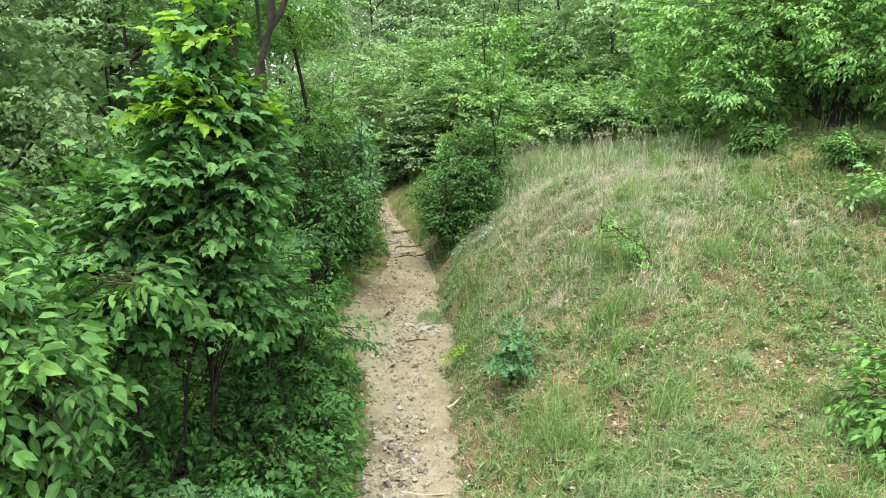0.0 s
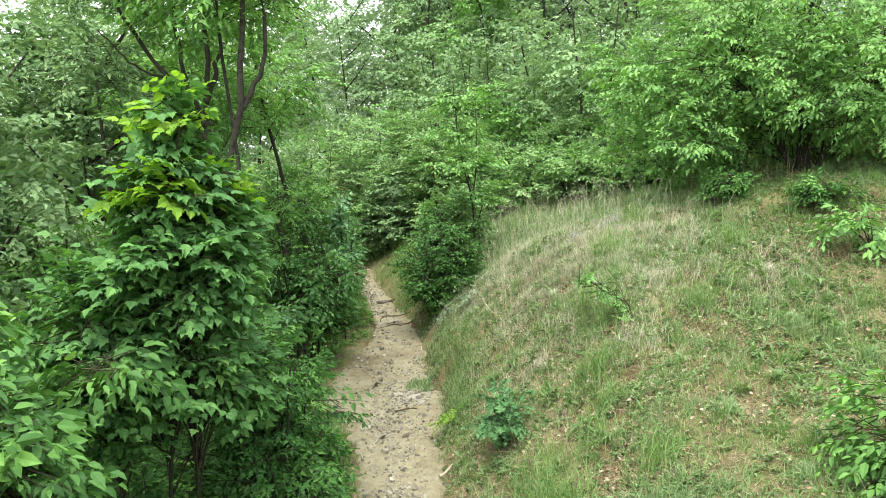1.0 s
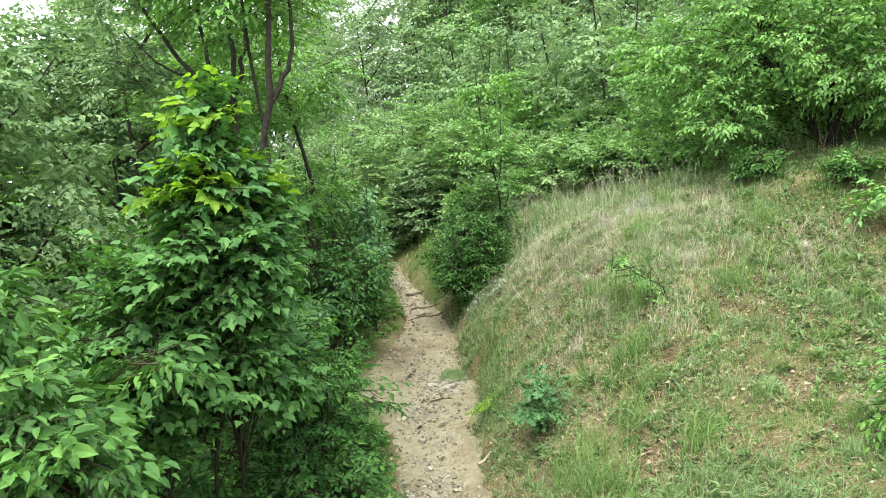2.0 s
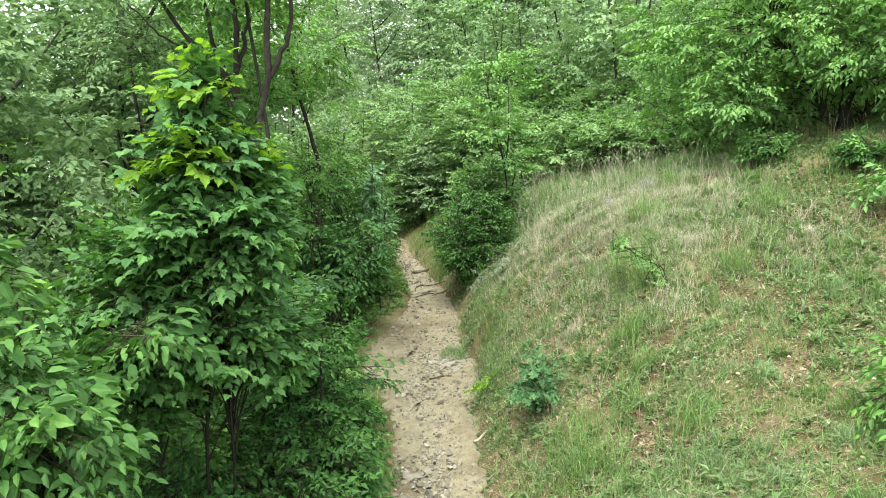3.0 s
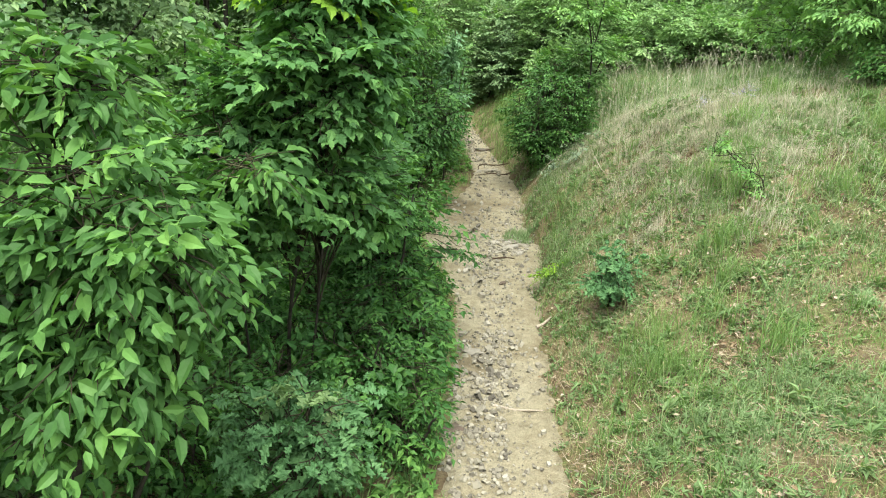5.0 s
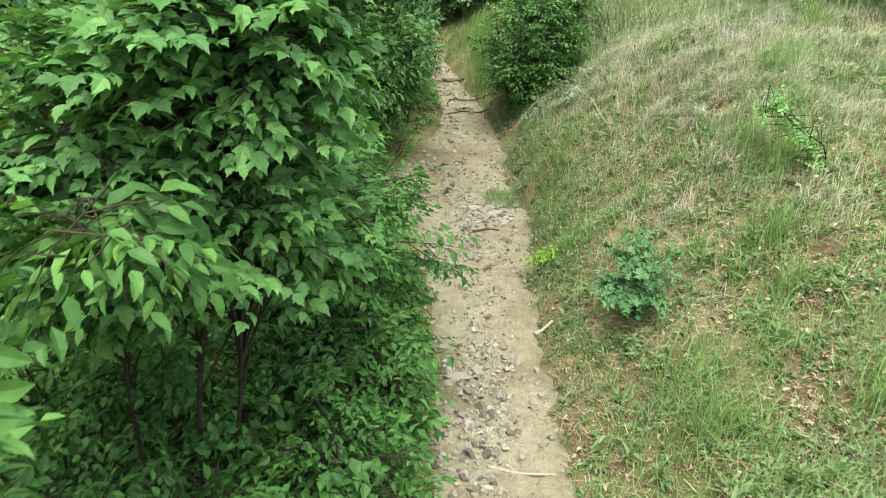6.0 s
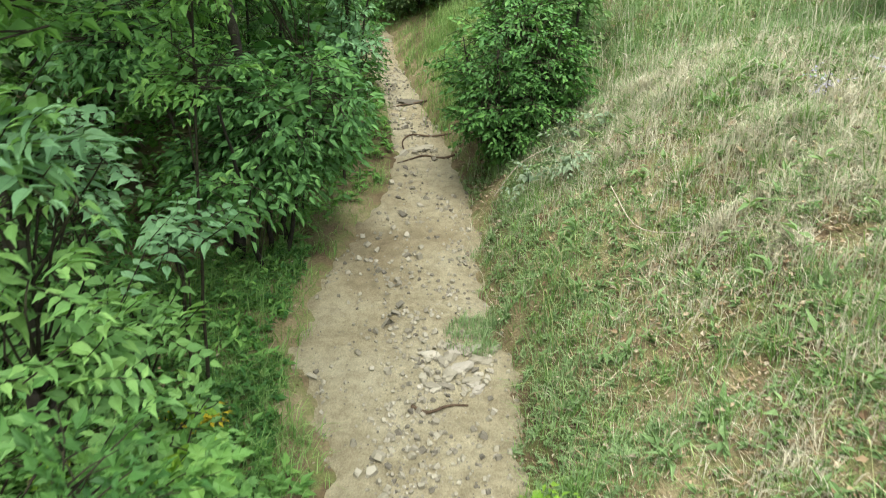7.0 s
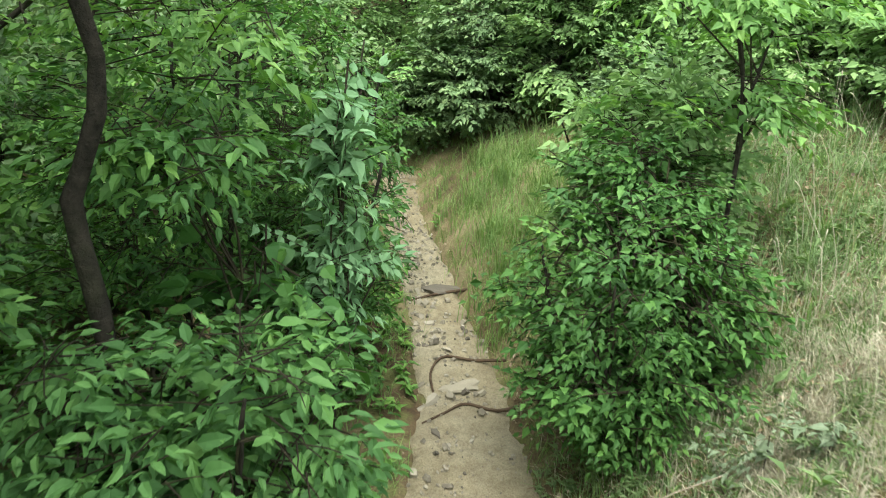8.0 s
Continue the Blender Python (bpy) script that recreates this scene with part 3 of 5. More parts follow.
# near the hovering place: an elm whose drooping boughs hang beside the trail
BOUGH_SPRAYS = [spray(R, 0.34, 0.08, 0.46, 0.03, 3, 0.7) for _ in range(6)]
x, y = -1.5, 2.6
shrub("elm_sapling", (x, y, gz(x, y)),
      [((-1.1, 2.4, 1.52), (0.24, 0.2, 0.22)), ((-1.32, 2.45, 1.68), (0.28, 0.22, 0.22)), ((-1.32, 2.28, 1.22), (0.27, 0.2, 0.2)), ((-1.45, 2.65, 2.06), (0.2, 0.2, 0.13)), ((-1.04, 3.25, 1.68), (0.2, 0.13, 0.06)), ((-1.5, 2.4, 1.3), (0.26, 0.22, 0.26))],
      [stem(x, y, [(0.02, 0.02, 0.8), (0.05, 0.05, 1.6), (-0.02, 0.1, 2.3)], 0.026, 0.007), stem(x + 0.1, y, [(0.14, -0.1, 0.7), (0.4, -0.15, 1.5)], 0.017, 0.005), stem(x - 0.05, y, [(-0.05, 0.1, 0.9), (0.3, 0.3, 1.75)], 0.015, 0.005)],
      BOUGH_SPRAYS, OVATE, 0.46, 290, [ELM, HORNBEAM], BARK, "young elm with long drooping serrated green leaves", "shrub", seed=3, young=0.18, share=0.08, inner=1.5)
# the slender bush with yellow-green tips
x, y = -1.0, 3.85
shrub("maple_sapling", (x, y, gz(x, y)),
      [((-0.77, 3.75, 2.76), (0.12, 0.12, 0.2)), ((-0.82, 3.75, 2.44), (0.24, 0.22, 0.22)), ((-0.84, 3.75, 2.04), (0.34, 0.32, 0.3)), ((-0.64, 3.9, 2.2), (0.21, 0.26, 0.4)), ((-0.9, 3.88, 1.62), (0.32, 0.32, 0.32)), ((-1.22, 3.8, 1.86), (0.28, 0.28, 0.3)), ((-0.66, 4.1, 1.45), (0.2, 0.24, 0.24)), ((-1.22, 3.85, 1.42), (0.34, 0.32, 0.3))],
      [stem(x, y, [(0.02, 0.0, 0.9), (0.14, -0.12, 1.9), (0.22, -0.2, 2.8)], 0.014, 0.004), stem(x + 0.05, y, [(0.1, 0.0, 0.9), (0.18, -0.1, 1.9)], 0.009, 0.004), stem(x - 0.08, y, [(-0.12, 0.0, 0.9), (-0.15, -0.05, 1.8)], 0.009, 0.004)],
      LOBED_SPRAYS, MAPLE_LEAF, 0.8, 690, [MAPLE, YOUNG], BARK, "slender young maple with bright yellow-green shoot tips", "shrub", seed=5, young=0.3, shell=0.4, face=0.4)
# dim leafy bushes that close the foot of the thicket; dark leaf paints its shade
for x, y, w, h, n, s in ((-0.95, 3.5, 0.4, 0.85, 150, 101), (-0.8, 4.15, 0.36, 0.75, 110, 102), (-1.45, 3.3, 0.42, 0.95, 130, 103), (-1.05, 2.85, 0.3, 0.5, 80, 104), (-1.65, 4.2, 0.5, 1.1, 120, 105), (-1.95, 3.0, 0.45, 1.1, 100, 106)):
    z = gz(x, y)
    shrub("dogwood_bush", (x, y, z), [((x, y, z + h * 0.75), (w, w, h * 0.36)), ((x + 0.03, y, z + h * 0.35), (w * 0.95, w * 0.95, h * 0.32))],
          [stem(x + a, y + b, [(a, b, h * 0.5), (2 * a, 2 * b, h)], 0.009, 0.004) for a, b in ((0, 0), (0.09, -0.06), (-0.1, 0.05))],
          MAPLE_SPRAYS, OVATE, 0.6, n, [PRIVET, ELM], BARK, "dim broad-leaved bush filling the thicket's foot", "shrub", "bushes in the thicket", seed=s, young=0.1, share=0.1, inner=3)
# the thicket at the trail's edge
# the last bush is added as dark fill for a shaded hollow
for x, y, w, h, n, s in ((-0.72, 5.2, 0.5, 1.0, 330, 7), (-0.62, 4.62, 0.36, 0.6, 150, 10), (-0.5, 3.95, 0.28, 0.42, 110, 15), (-0.74, 4.85, 0.26, 1.3, 170, 17), (-1.2, 4.45, 0.45, 0.85, 150, 11), (-1.95, 7.9, 0.5, 0.75, 130, 16)):
    shrub("privet_bush", (x, y, gz(x, y)),
          [((x, y, gz(x, y) + h * 0.95), (w, w * 1.15, h * 0.5)), ((x + 0.02, y, gz(x, y) + h * 0.42), (w * 0.95, w * 1.1, h * 0.45))],
          [stem(x + a, y + b, [(a, b, h * 0.5), (2 * a, 2 * b, h * 1.05)], 0.016, 0.005) for a, b in ((0, 0), (0.1, -0.08), (-0.12, 0.05), (0.06, 0.12))],
          SPINDLE_SPRAYS, LANCE, 0.48, n, [PRIVET, ELM], BARK, "dense green small-leaved bush beside the trail", "shrub", "bushes along the trail", seed=s, young=0.35, share=0.15)
# the leaning tree rooted at the trail's edge, and the many-stemmed one behind
x, y = -0.47, 4.97
shrub("locust_tree", (x, y, gz(x, y)),
      [((-0.8, 5.3, 3.75), (0.5, 0.5, 0.35)), ((-0.9, 5.8, 4.3), (0.8, 0.8, 0.5)), ((-1.0, 6.1, 2.36), (0.2, 0.24, 0.26))],
      [([(-0.47, 4.97, -0.1), (-0.6, 4.93, 0.68), (-0.7, 4.9, 1.2), (-0.82, 4.9, 1.67), (-0.84, 4.9, 2.08), (-0.76, 4.92, 2.6), (-0.67, 4.95, 3.0), (-0.63, 5.0, 3.5), (-0.66, 5.1, 4.4)], 0.036, 0.013),
       ([(-0.675, 4.94, 2.92), (-0.53, 5.02, 3.2), (-0.5, 5.05, 3.6), (-0.47, 5.1, 4.3)], 0.02, 0.008),
       ([(-0.805, 4.9, 1.6), (-0.79, 4.96, 1.95), (-0.78, 5.25, 2.5), (-0.86, 5.4, 3.4), (-0.9, 5.5, 4.2)], 0.018, 0.008)],
      LOCUST_SPRAYS, LANCE, 0.45, 270, [HORNBEAM, LIGHT], BARK, "dark-barked tree leaning from the trail's edge, forked above", "tree", seed=12, young=0.2, share=0.02, sides=10)
x, y = -1.33, 6.55
shrub("locust_tree", (x, y, gz(x, y)),
      [((-1.95, 6.9, 4.3), (0.8, 0.6, 0.4)), ((-1.4, 7.1, 4.7), (0.9, 0.7, 0.4)), ((-1.6, 6.7, 5.0), (0.9, 0.8, 0.5)), ((-2.3, 7.0, 3.5), (0.45, 0.5, 0.3))],
      [stem(x, y, [(0.02, 0.0, 1.4), (0.03, 0.02, 2.6), (0.05, 0.05, 3.2), (0.11, 0.05, 3.8), (0.13, 0.1, 4.9)], 0.046, 0.013),
       ([(-1.29, 6.6, 2.95), (-1.4, 6.6, 3.3), (-1.45, 6.6, 3.6), (-1.5, 6.65, 4.6)], 0.026, 0.01),
       ([(-1.31, 6.6, 2.8), (-1.5, 6.6, 3.25), (-1.63, 6.6, 3.46), (-1.9, 6.6, 3.9), (-2.1, 6.6, 4.6)], 0.026, 0.01),
       ([(-1.26, 6.6, 3.15), (-1.16, 6.6, 3.45), (-1.08, 6.6, 3.8), (-1.02, 6.6, 4.6)], 0.022, 0.009),
       ([(-1.55, 6.6, 3.35), (-1.78, 6.55, 3.45), (-2.05, 6.5, 3.75)], 0.012, 0.005)],
      LOCUST_SPRAYS, KITE, 0.42, 400, [HAZY_LOCUST, LIGHT], BARK, "many-stemmed dark-barked tree forking low", "tree", seed=13, young=0.2, share=0.0, sides=10)
# the bush on the outer side of the bend, the pale sapling and the dark mass behind
# the first bush gets the dark privet leaf, painting the hollow's shade
for x, y, w, h, n, s in ((-1.3, 10.4, 0.75, 1.9, 380, 23), (-0.75, 10.7, 0.42, 1.3, 200, 24), (-0.85, 11.9, 0.5, 1.5, 220, 25)):
    z = gz(x, y)
    shrub("spindle_bush", (x, y, z),
          [((x, y, z + h * 0.85), (w, w * 1.1, h * 0.42)), ((x, y, z + h * 0.45), (w * 0.95, w * 1.05, h * 0.42))],
          [stem(x + a, y + b, [(a, b, h * 0.5), (2 * a, 2 * b, h * 1.1)], 0.02, 0.006) for a, b in ((0, 0), (0.12, -0.08), (-0.14, 0.05), (0.06, 0.14))],
          SPINDLE_SPRAYS if s != 23 else MAPLE_SPRAYS, LANCE, 0.48, n, [ELM if s != 23 else PRIVET, LIGHT], BARK, "thick green small-leaved bush overhanging the trail edge", "shrub", "bushes along the trail", seed=s, young=0.12, share=0.12)
x, y = -0.95, 9.0
z = gz(x, y)
shrub("spindle_bush", (x, y, z), [((-0.8, 8.95, 1.24), (0.48, 0.55, 0.36)), ((-0.95, 8.9, 0.98), (0.46, 0.5, 0.25)), ((-1.7, 8.75, 1.72), (0.36, 0.36, 0.24)), ((-1.02, 7.95, 1.08), (0.26, 0.22, 0.1)), ((-1.05, 9.45, 2.02), (0.3, 0.26, 0.12)), ((-1.06, 8.72, 1.5), (0.17, 0.12, 0.16))],
      [stem(x + a, y + b, [(a, b, 0.6), (2 * a, 2.5 * b, 1.3)], 0.018, 0.006) for a, b in ((0, 0), (0.12, -0.1), (-0.2, -0.05), (0.05, 0.14), (0.0, -0.3))],
      CORNEL_SPRAYS, OVATE, 0.46, 450, [MAPLE, HORNBEAM], BARK, "layered green bush overhanging the trail's lower edge", "shrub", "bushes along the trail", seed=21, young=0.3, share=0.1, face=0.5)
x, y = -0.55, 9.95
z = gz(x, y)
shrub("ash_sapling", (x, y, z), [((x + 0.02, y, z + 1.5), (0.2, 0.2, 0.35)), ((x, y, z + 1.0), (0.25, 0.25, 0.4))],
      [stem(x, y, [(0.02, 0, 0.8), (0.06, 0, 1.9)], 0.012, 0.004)], ASH_SPRAYS, BROAD, 0.55, 64, [PALE, OAK], TWIG, "pale grey-green sapling with paired leaflets", "sapling", seed=31, shell=0.3, tilt=0.9)
for x, y, zc, w, h, n, s, lm in ((-0.98, 7.18, 1.23, 0.24, 0.05, 13, 32, PALE), (-1.52, 7.55, 1.36, 0.22, 0.26, 26, 33, PALE), (-1.1, 6.95, 0.92, 0.3, 0.13, 26, 36, LIGHT)):
    shrub("ash_sapling", (x, y, gz(x, y)), [((x, y, zc), (w, w, h))], [stem(x, y, [(0.02, 0, 0.6), (0.0, 0, zc + h - gz(x, y))], 0.011, 0.004)],
          PALE_SPRAYS, BROAD, 0.62, n, [lm, OAK], TWIG, "young ash with long paired leaflets below the trail", "sapling", "ash saplings", seed=s, shell=0.2, face=0.15, inner=0)
x, y = -1.15, 6.2
shrub("ash_sapling", (x, y, gz(x, y)), [((-0.98, 6.1, 1.92), (0.17, 0.2, 0.2)), ((-1.08, 6.12, 1.55), (0.26, 0.22, 0.2)), ((-0.98, 6.15, 1.28), (0.25, 0.22, 0.14))],
      [stem(x, y, [(0.04, -0.03, 0.8), (0.12, -0.08, 1.5), (0.18, -0.1, 2.1)], 0.012, 0.004)], ASH_SPRAYS, BROAD, 0.55, 78, [LIGHT, PALE], TWIG, "leafy young ash in front of a dark trunk", "sapling", "ash saplings", seed=44, young=0.7, shell=0.3, face=0.2, inner=1)
for x, y, h, n, s, lm in ((-1.0, 6.6, 0.6, 70, 35, LIGHT), (-1.5, 6.3, 0.9, 70, 37, HORNBEAM), (-0.85, 6.1, 0.75, 80, 40, HORNBEAM), (-1.25, 6.15, 0.8, 70, 38, HORNBEAM)):
    z = gz(x, y)
    shrub("maple_seedling", (x, y, z), [((x, y, z + h * 0.7), (0.32, 0.3, h * 0.36)), ((x + 0.05, y, z + h * 0.3), (0.34, 0.32, h * 0.25))], [stem(x, y, [(0.02, 0, h * 0.5), (0.03, 0, h)], 0.01, 0.004)],
          LOBED_SPRAYS, MAPLE_LEAF, 0.8, n, [lm, YOUNG], TWIG, "knee-high leafy maple seedling below the trail", "sapling", "maple seedlings", seed=s, young=0.06)
x, y = -1.05, 8.95
shrub("leaning_tree", (x - 0.1, y, gz(x - 0.1, y)),
      # the high crown clumps are added overhead to shade the bank
      [((-1.4, 9.2, 3.6), (1.0, 0.9, 0.6)), ((-1.0, 9.8, 2.35), (0.4, 0.35, 0.2)), ((-1.9, 8.6, 3.4), (0.9, 0.8, 0.5)), ((-1.35, 7.3, 4.0), (0.9, 1.0, 0.4))],
      [stem(x - 0.1, y, [(0.08, 0, 0.9), (0.1, 0, 1.28), (0.05, 0, 1.68), (0.055, 0, 1.82), (0.14, 0.0, 2.05), (0.1, 0.0, 2.3), (0.02, 0.05, 2.7), (-0.1, 0.1, 3.6), (-0.1, 0.1, 4.6)], 0.034, 0.018)],
      LIGHT_SPRAYS, LANCE, 0.52, 440, [LIGHT, LIT_HAZEL], BARK, "crooked grey-brown tree trunk rising from bushes", "tree", seed=34, share=0.06)
# broad-leaved vine in the shade by the pale sapling
x, y = -0.82, 9.6
z = gz(x, y)
shrub("wild_vine", (x, y, z), [((-0.72, 9.5, 1.6), (0.18, 0.16, 0.16)), ((-0.85, 9.5, 1.42), (0.2, 0.16, 0.18)), ((-0.52, 9.55, 1.35), (0.14, 0.14, 0.2))], [stem(x, y, [(0.03, 0, 0.6), (0.1, -0.08, 1.5)], 0.008, 0.004)],
      [spray(R, 0.2, 0.13, 0.8, 0.09, 1, 0.5) for _ in range(4)], BROAD, 1.0, 26, [PRIVET, ELM], TWIG, "wild vine with broad dull green leaves in shade", "vine", seed=39, shell=0.3, face=1.2, inner=0)
# a slender young hornbeam between the thicket and the bend
x, y = -0.98, 7.45
shrub("hornbeam_sapling", (x, y, gz(x, y)), [((-0.86, 7.42, 2.25), (0.14, 0.16, 0.26)), ((-0.9, 7.42, 1.85), (0.16, 0.17, 0.2))],
      [stem(x, y, [(0.03, 0, 0.8), (0.08, -0.02, 1.6), (0.12, -0.03, 2.35)], 0.009, 0.003)], SPINDLE_SPRAYS, LANCE, 0.5, 32, [HORNBEAM, LIGHT], TWIG, "slender young hornbeam rising from the shady bank", "sapling", seed=79, shell=0.2, inner=0.5, share=0.3)
# oak seedlings
for x, y, h, w, n, s in ((0.9, 5.57, 0.4, 0.18, 30, 41), (-0.72, 2.95, 0.98, 0.28, 64, 42)):
    z = gz(x, y)
    shrub("oak_seedling", (x, y, z), [((x, y, z + h - min(h * 0.38, 0.24)), (w, w, min(h * 0.42, 0.24)))], [stem(x, y, [(0.01, 0, h * 0.4), (0.02, 0, h * 0.85)], 0.008, 0.003), stem(x, y, [(0.06, 0.02, h * 0.4), (0.1, 0.02, h * 0.7)], 0.006, 0.002)],
          OAK_SPRAYS, LOBED, 0.72, n, [OAK, HERB], TWIG, "small oak seedling with lobed blue-green leaves", "sapling", "oak seedlings", seed=s, young=0.15, shell=0.4, tilt=0.4, face=0.5, inner=1)
# uphill side: the dark bush by the roots, the thin sapling, shrubs on the brow
x, y = 0.68, 9.95
z = gz(x, y)
shrub("privet_bush", (x, y, z), [((0.66, 9.95, 1.38), (0.44, 0.5, 0.42)), ((0.74, 9.9, 1.12), (0.43, 0.48, 0.34)), ((0.78, 10.4, 1.68), (0.36, 0.4, 0.32)), ((0.94, 10.05, 1.35), (0.3, 0.36, 0.34)), ((0.58, 9.8, 0.98), (0.32, 0.3, 0.18))],
      [stem(x + a, y + b, [(a, b, 0.4), (2 * a, 2 * b, 0.95)], 0.016, 0.005) for a, b in ((0, 0), (0.1, -0.08), (-0.12, 0.05), (0.06, 0.12), (-0.05, -0.12))],
      BANK_SPRAYS, LANCE, 0.55, 620, [ELM, MAPLE], BARK, "dark glossy bush on the bank above exposed roots", "shrub", "bushes along the trail", seed=51, young=0.4, share=0.15)
x, y = 1.2, 10.42
z = gz(x, y)
shrub("rowan_sapling", (x, y, z), [((1.15, 10.5, 2.55), (0.55, 0.5, 0.16)), ((1.1, 10.5, 2.95), (0.5, 0.45, 0.14)), ((1.05, 10.5, 3.35), (0.35, 0.35, 0.2)), ((1.2, 10.5, 2.1), (0.4, 0.4, 0.15))],
      [stem(x, y, [(0.0, 0, 0.5), (-0.01, 0, 0.95), (-0.1, 0, 1.45), (-0.15, 0, 1.9), (-0.17, 0, 2.5)], 0.012, 0.005), ([(1.18, 10.42, z + 0.86), (1.26, 10.42, z + 1.2), (1.3, 10.42, z + 1.7), (1.31, 10.42, z + 2.2)], 0.008, 0.004)],
      LIGHT_SPRAYS, LANCE, 0.5, 90, [LIGHT, HAZY_LOCUST], BARK, "thin straight sapling with airy layered foliage", "sapling", seed=52, shell=0.1, face=0.2, share=0.15)
# most of these bushes take the brightened leaf, making up for weak light
for x, y, w, h, n, s in ((2.95, 11.75, 0.48, 0.5, 280, 46), (3.6, 11.3, 0.55, 0.45, 280, 47), (4.3, 10.7, 0.6, 0.6, 280, 48), (2.78, 12.65, 0.62, 0.68, 420, 61), (3.6, 12.5, 0.6, 0.62, 320, 60), (2.05, 12.7, 0.45, 0.48, 260, 52), (3.3, 13.4, 0.75, 0.95, 340, 53), (1.5, 12.95, 0.42, 0.5, 240, 54), (1.75, 13.5, 0.55, 1.0, 300, 59), (1.9, 14.9, 0.7, 1.3, 380, 62), (0.3, 14.35, 0.62, 1.2, 560, 63), (1.1, 14.0, 0.7, 1.4, 560, 64), (-0.1, 15.8, 0.9, 1.7, 420, 65), (0.9, 15.3, 0.8, 1.6, 400, 55), (-1.6, 13.4, 0.7, 2.0, 380, 66), (-1.4, 15.2, 0.8, 2.0, 320, 67), (4.6, 12.4, 0.7, 1.3, 300, 68), (-0.2, 14.55, 0.42, 0.8, 360, 69), (-0.75, 15.1, 0.5, 1.0, 320, 70), (0.98, 10.95, 0.4, 0.85, 240, 58), (3.1, 15.0, 0.8, 1.7, 320, 57), (4.3, 14.6, 0.8, 1.6, 300, 56)):
    z = gz(x, y)
    shrub("hazel_bush", (x, y, z), [((x, y, z + h * 0.8), (w, w, h * 0.4)), ((x, y, z + h * 0.4), (w * 0.9, w * 0.9, h * 0.38))],
          [stem(x + a, y + b, [(a, b, h * 0.5), (2.5 * a, 2.5 * b, h * 1.1)], 0.018, 0.005) for a, b in ((0, 0), (0.12, -0.08), (-0.14, 0.05))],
          HAZEL_SPRAYS, KITE, 0.6, int(n * 0.8), [LIT_HAZEL if s % 3 else HAZY_LOCUST, LIGHT], BARK, "light green layered hazel-like bush on the slope", "shrub", "bushes on the slope", seed=s, young=0.15, share=0.05, shell=0.75, face=0.45, inner=2)
# the big spreading tree on the hill
# half the top sprays take the brightened leaf, painting light on the crown
x, y = 4.7, 8.5
z = gz(x, y)
shrub("hornbeam_tree", (x, y, z), [((3.35, 8.4, 2.95), (0.5, 0.55, 0.4)), ((2.95, 8.75, 3.35), (0.5, 0.6, 0.42)), ((3.95, 8.2, 3.35), (0.7, 0.7, 0.5)), ((4.7, 7.9, 3.3), (0.8, 0.75, 0.5)), ((4.2, 8.6, 4.0), (1.3, 1.1, 0.6)), ((5.5, 8.2, 3.2), (1.0, 0.9, 0.9)), ((3.3, 8.15, 2.62), (0.42, 0.42, 0.34)), ((4.95, 7.5, 2.72), (0.42, 0.4, 0.26)), ((4.35, 7.75, 2.95), (0.5, 0.42, 0.26)), ((4.6, 9.0, 2.7), (1.2, 0.4, 0.6)), ((5.7, 7.6, 2.6), (0.6, 0.5, 0.45)), ((5.0, 9.3, 2.75), (1.2, 0.5, 0.6)), ((4.0, 9.3, 2.6), (0.7, 0.5, 0.55)), ((3.2, 9.3, 2.7), (0.5, 0.5, 0.5))],
      [stem(x, y, [(0.03, 0, 0.7), (0.1, 0, 1.4), (0.1, 0.1, 2.4)], 0.07, 0.02), stem(x - 0.1, y, [(-0.3, 0, 0.6), (-0.7, 0, 1.2)], 0.035, 0.012), stem(x + 0.1, y, [(0.4, -0.1, 0.6), (0.8, -0.2, 1.2)], 0.035, 0.012)],
      ELM_SPRAYS, LANCE, 0.5, 1350, [LIGHT, LIT_HAZEL], BARK, "spreading hornbeam-like tree shading the hilltop", "tree", seed=71, young=0.5, limb=0.008, inner=1.8)
for x, y, w, h, n, s in ((3.55, 7.75, 0.2, 0.3, 40, 74), (4.2, 7.05, 0.26, 0.28, 46, 75)):
    z = gz(x, y)
    shrub("hornbeam_seedling", (x, y, z), [((x, y, z + h * 0.6), (w, w, h * 0.4))], [stem(x, y, [(0.01, 0, h * 0.4), (0.02, 0, h * 0.85)], 0.007, 0.003)],
          SPINDLE_SPRAYS, LANCE, 0.5, n, [ELM, LIGHT], TWIG, "low leafy seedling in the shade of the hill tree", "sapling", "seedlings under the tree", seed=s, young=0.2)
# foliage that reaches in at the hill's near end
x, y = 2.85, 3.55
z = gz(x, y)
shrub("elm_sapling", (x, y, z), [((2.74, 3.6, z + 0.2), (0.34, 0.38, 0.22)), ((2.8, 3.4, z + 0.08), (0.38, 0.38, 0.18))], [stem(x, y, [(-0.05, 0, 0.3), (-0.15, 0, 0.7)], 0.014, 0.004)],
      ELM_SPRAYS, OVATE, 0.45, 90, [HORNBEAM, ELM], BARK, "low elm sucker with fresh green leaves on the slope", "sapling", seed=72)
x, y = 4.1, 6.2
z = gz(x, y)
shrub("elm_sapling", (x, y, z), [((4.02, 6.2, z + 0.22), (0.3, 0.3, 0.14))], [stem(x, y, [(-0.03, 0, 0.15), (-0.06, 0, 0.3)], 0.009, 0.004)],
      ELM_SPRAYS, OVATE, 0.5, 16, [LIGHT, ELM], BARK, "low elm sucker with fresh green leaves on the slope", "sapling", seed=73)

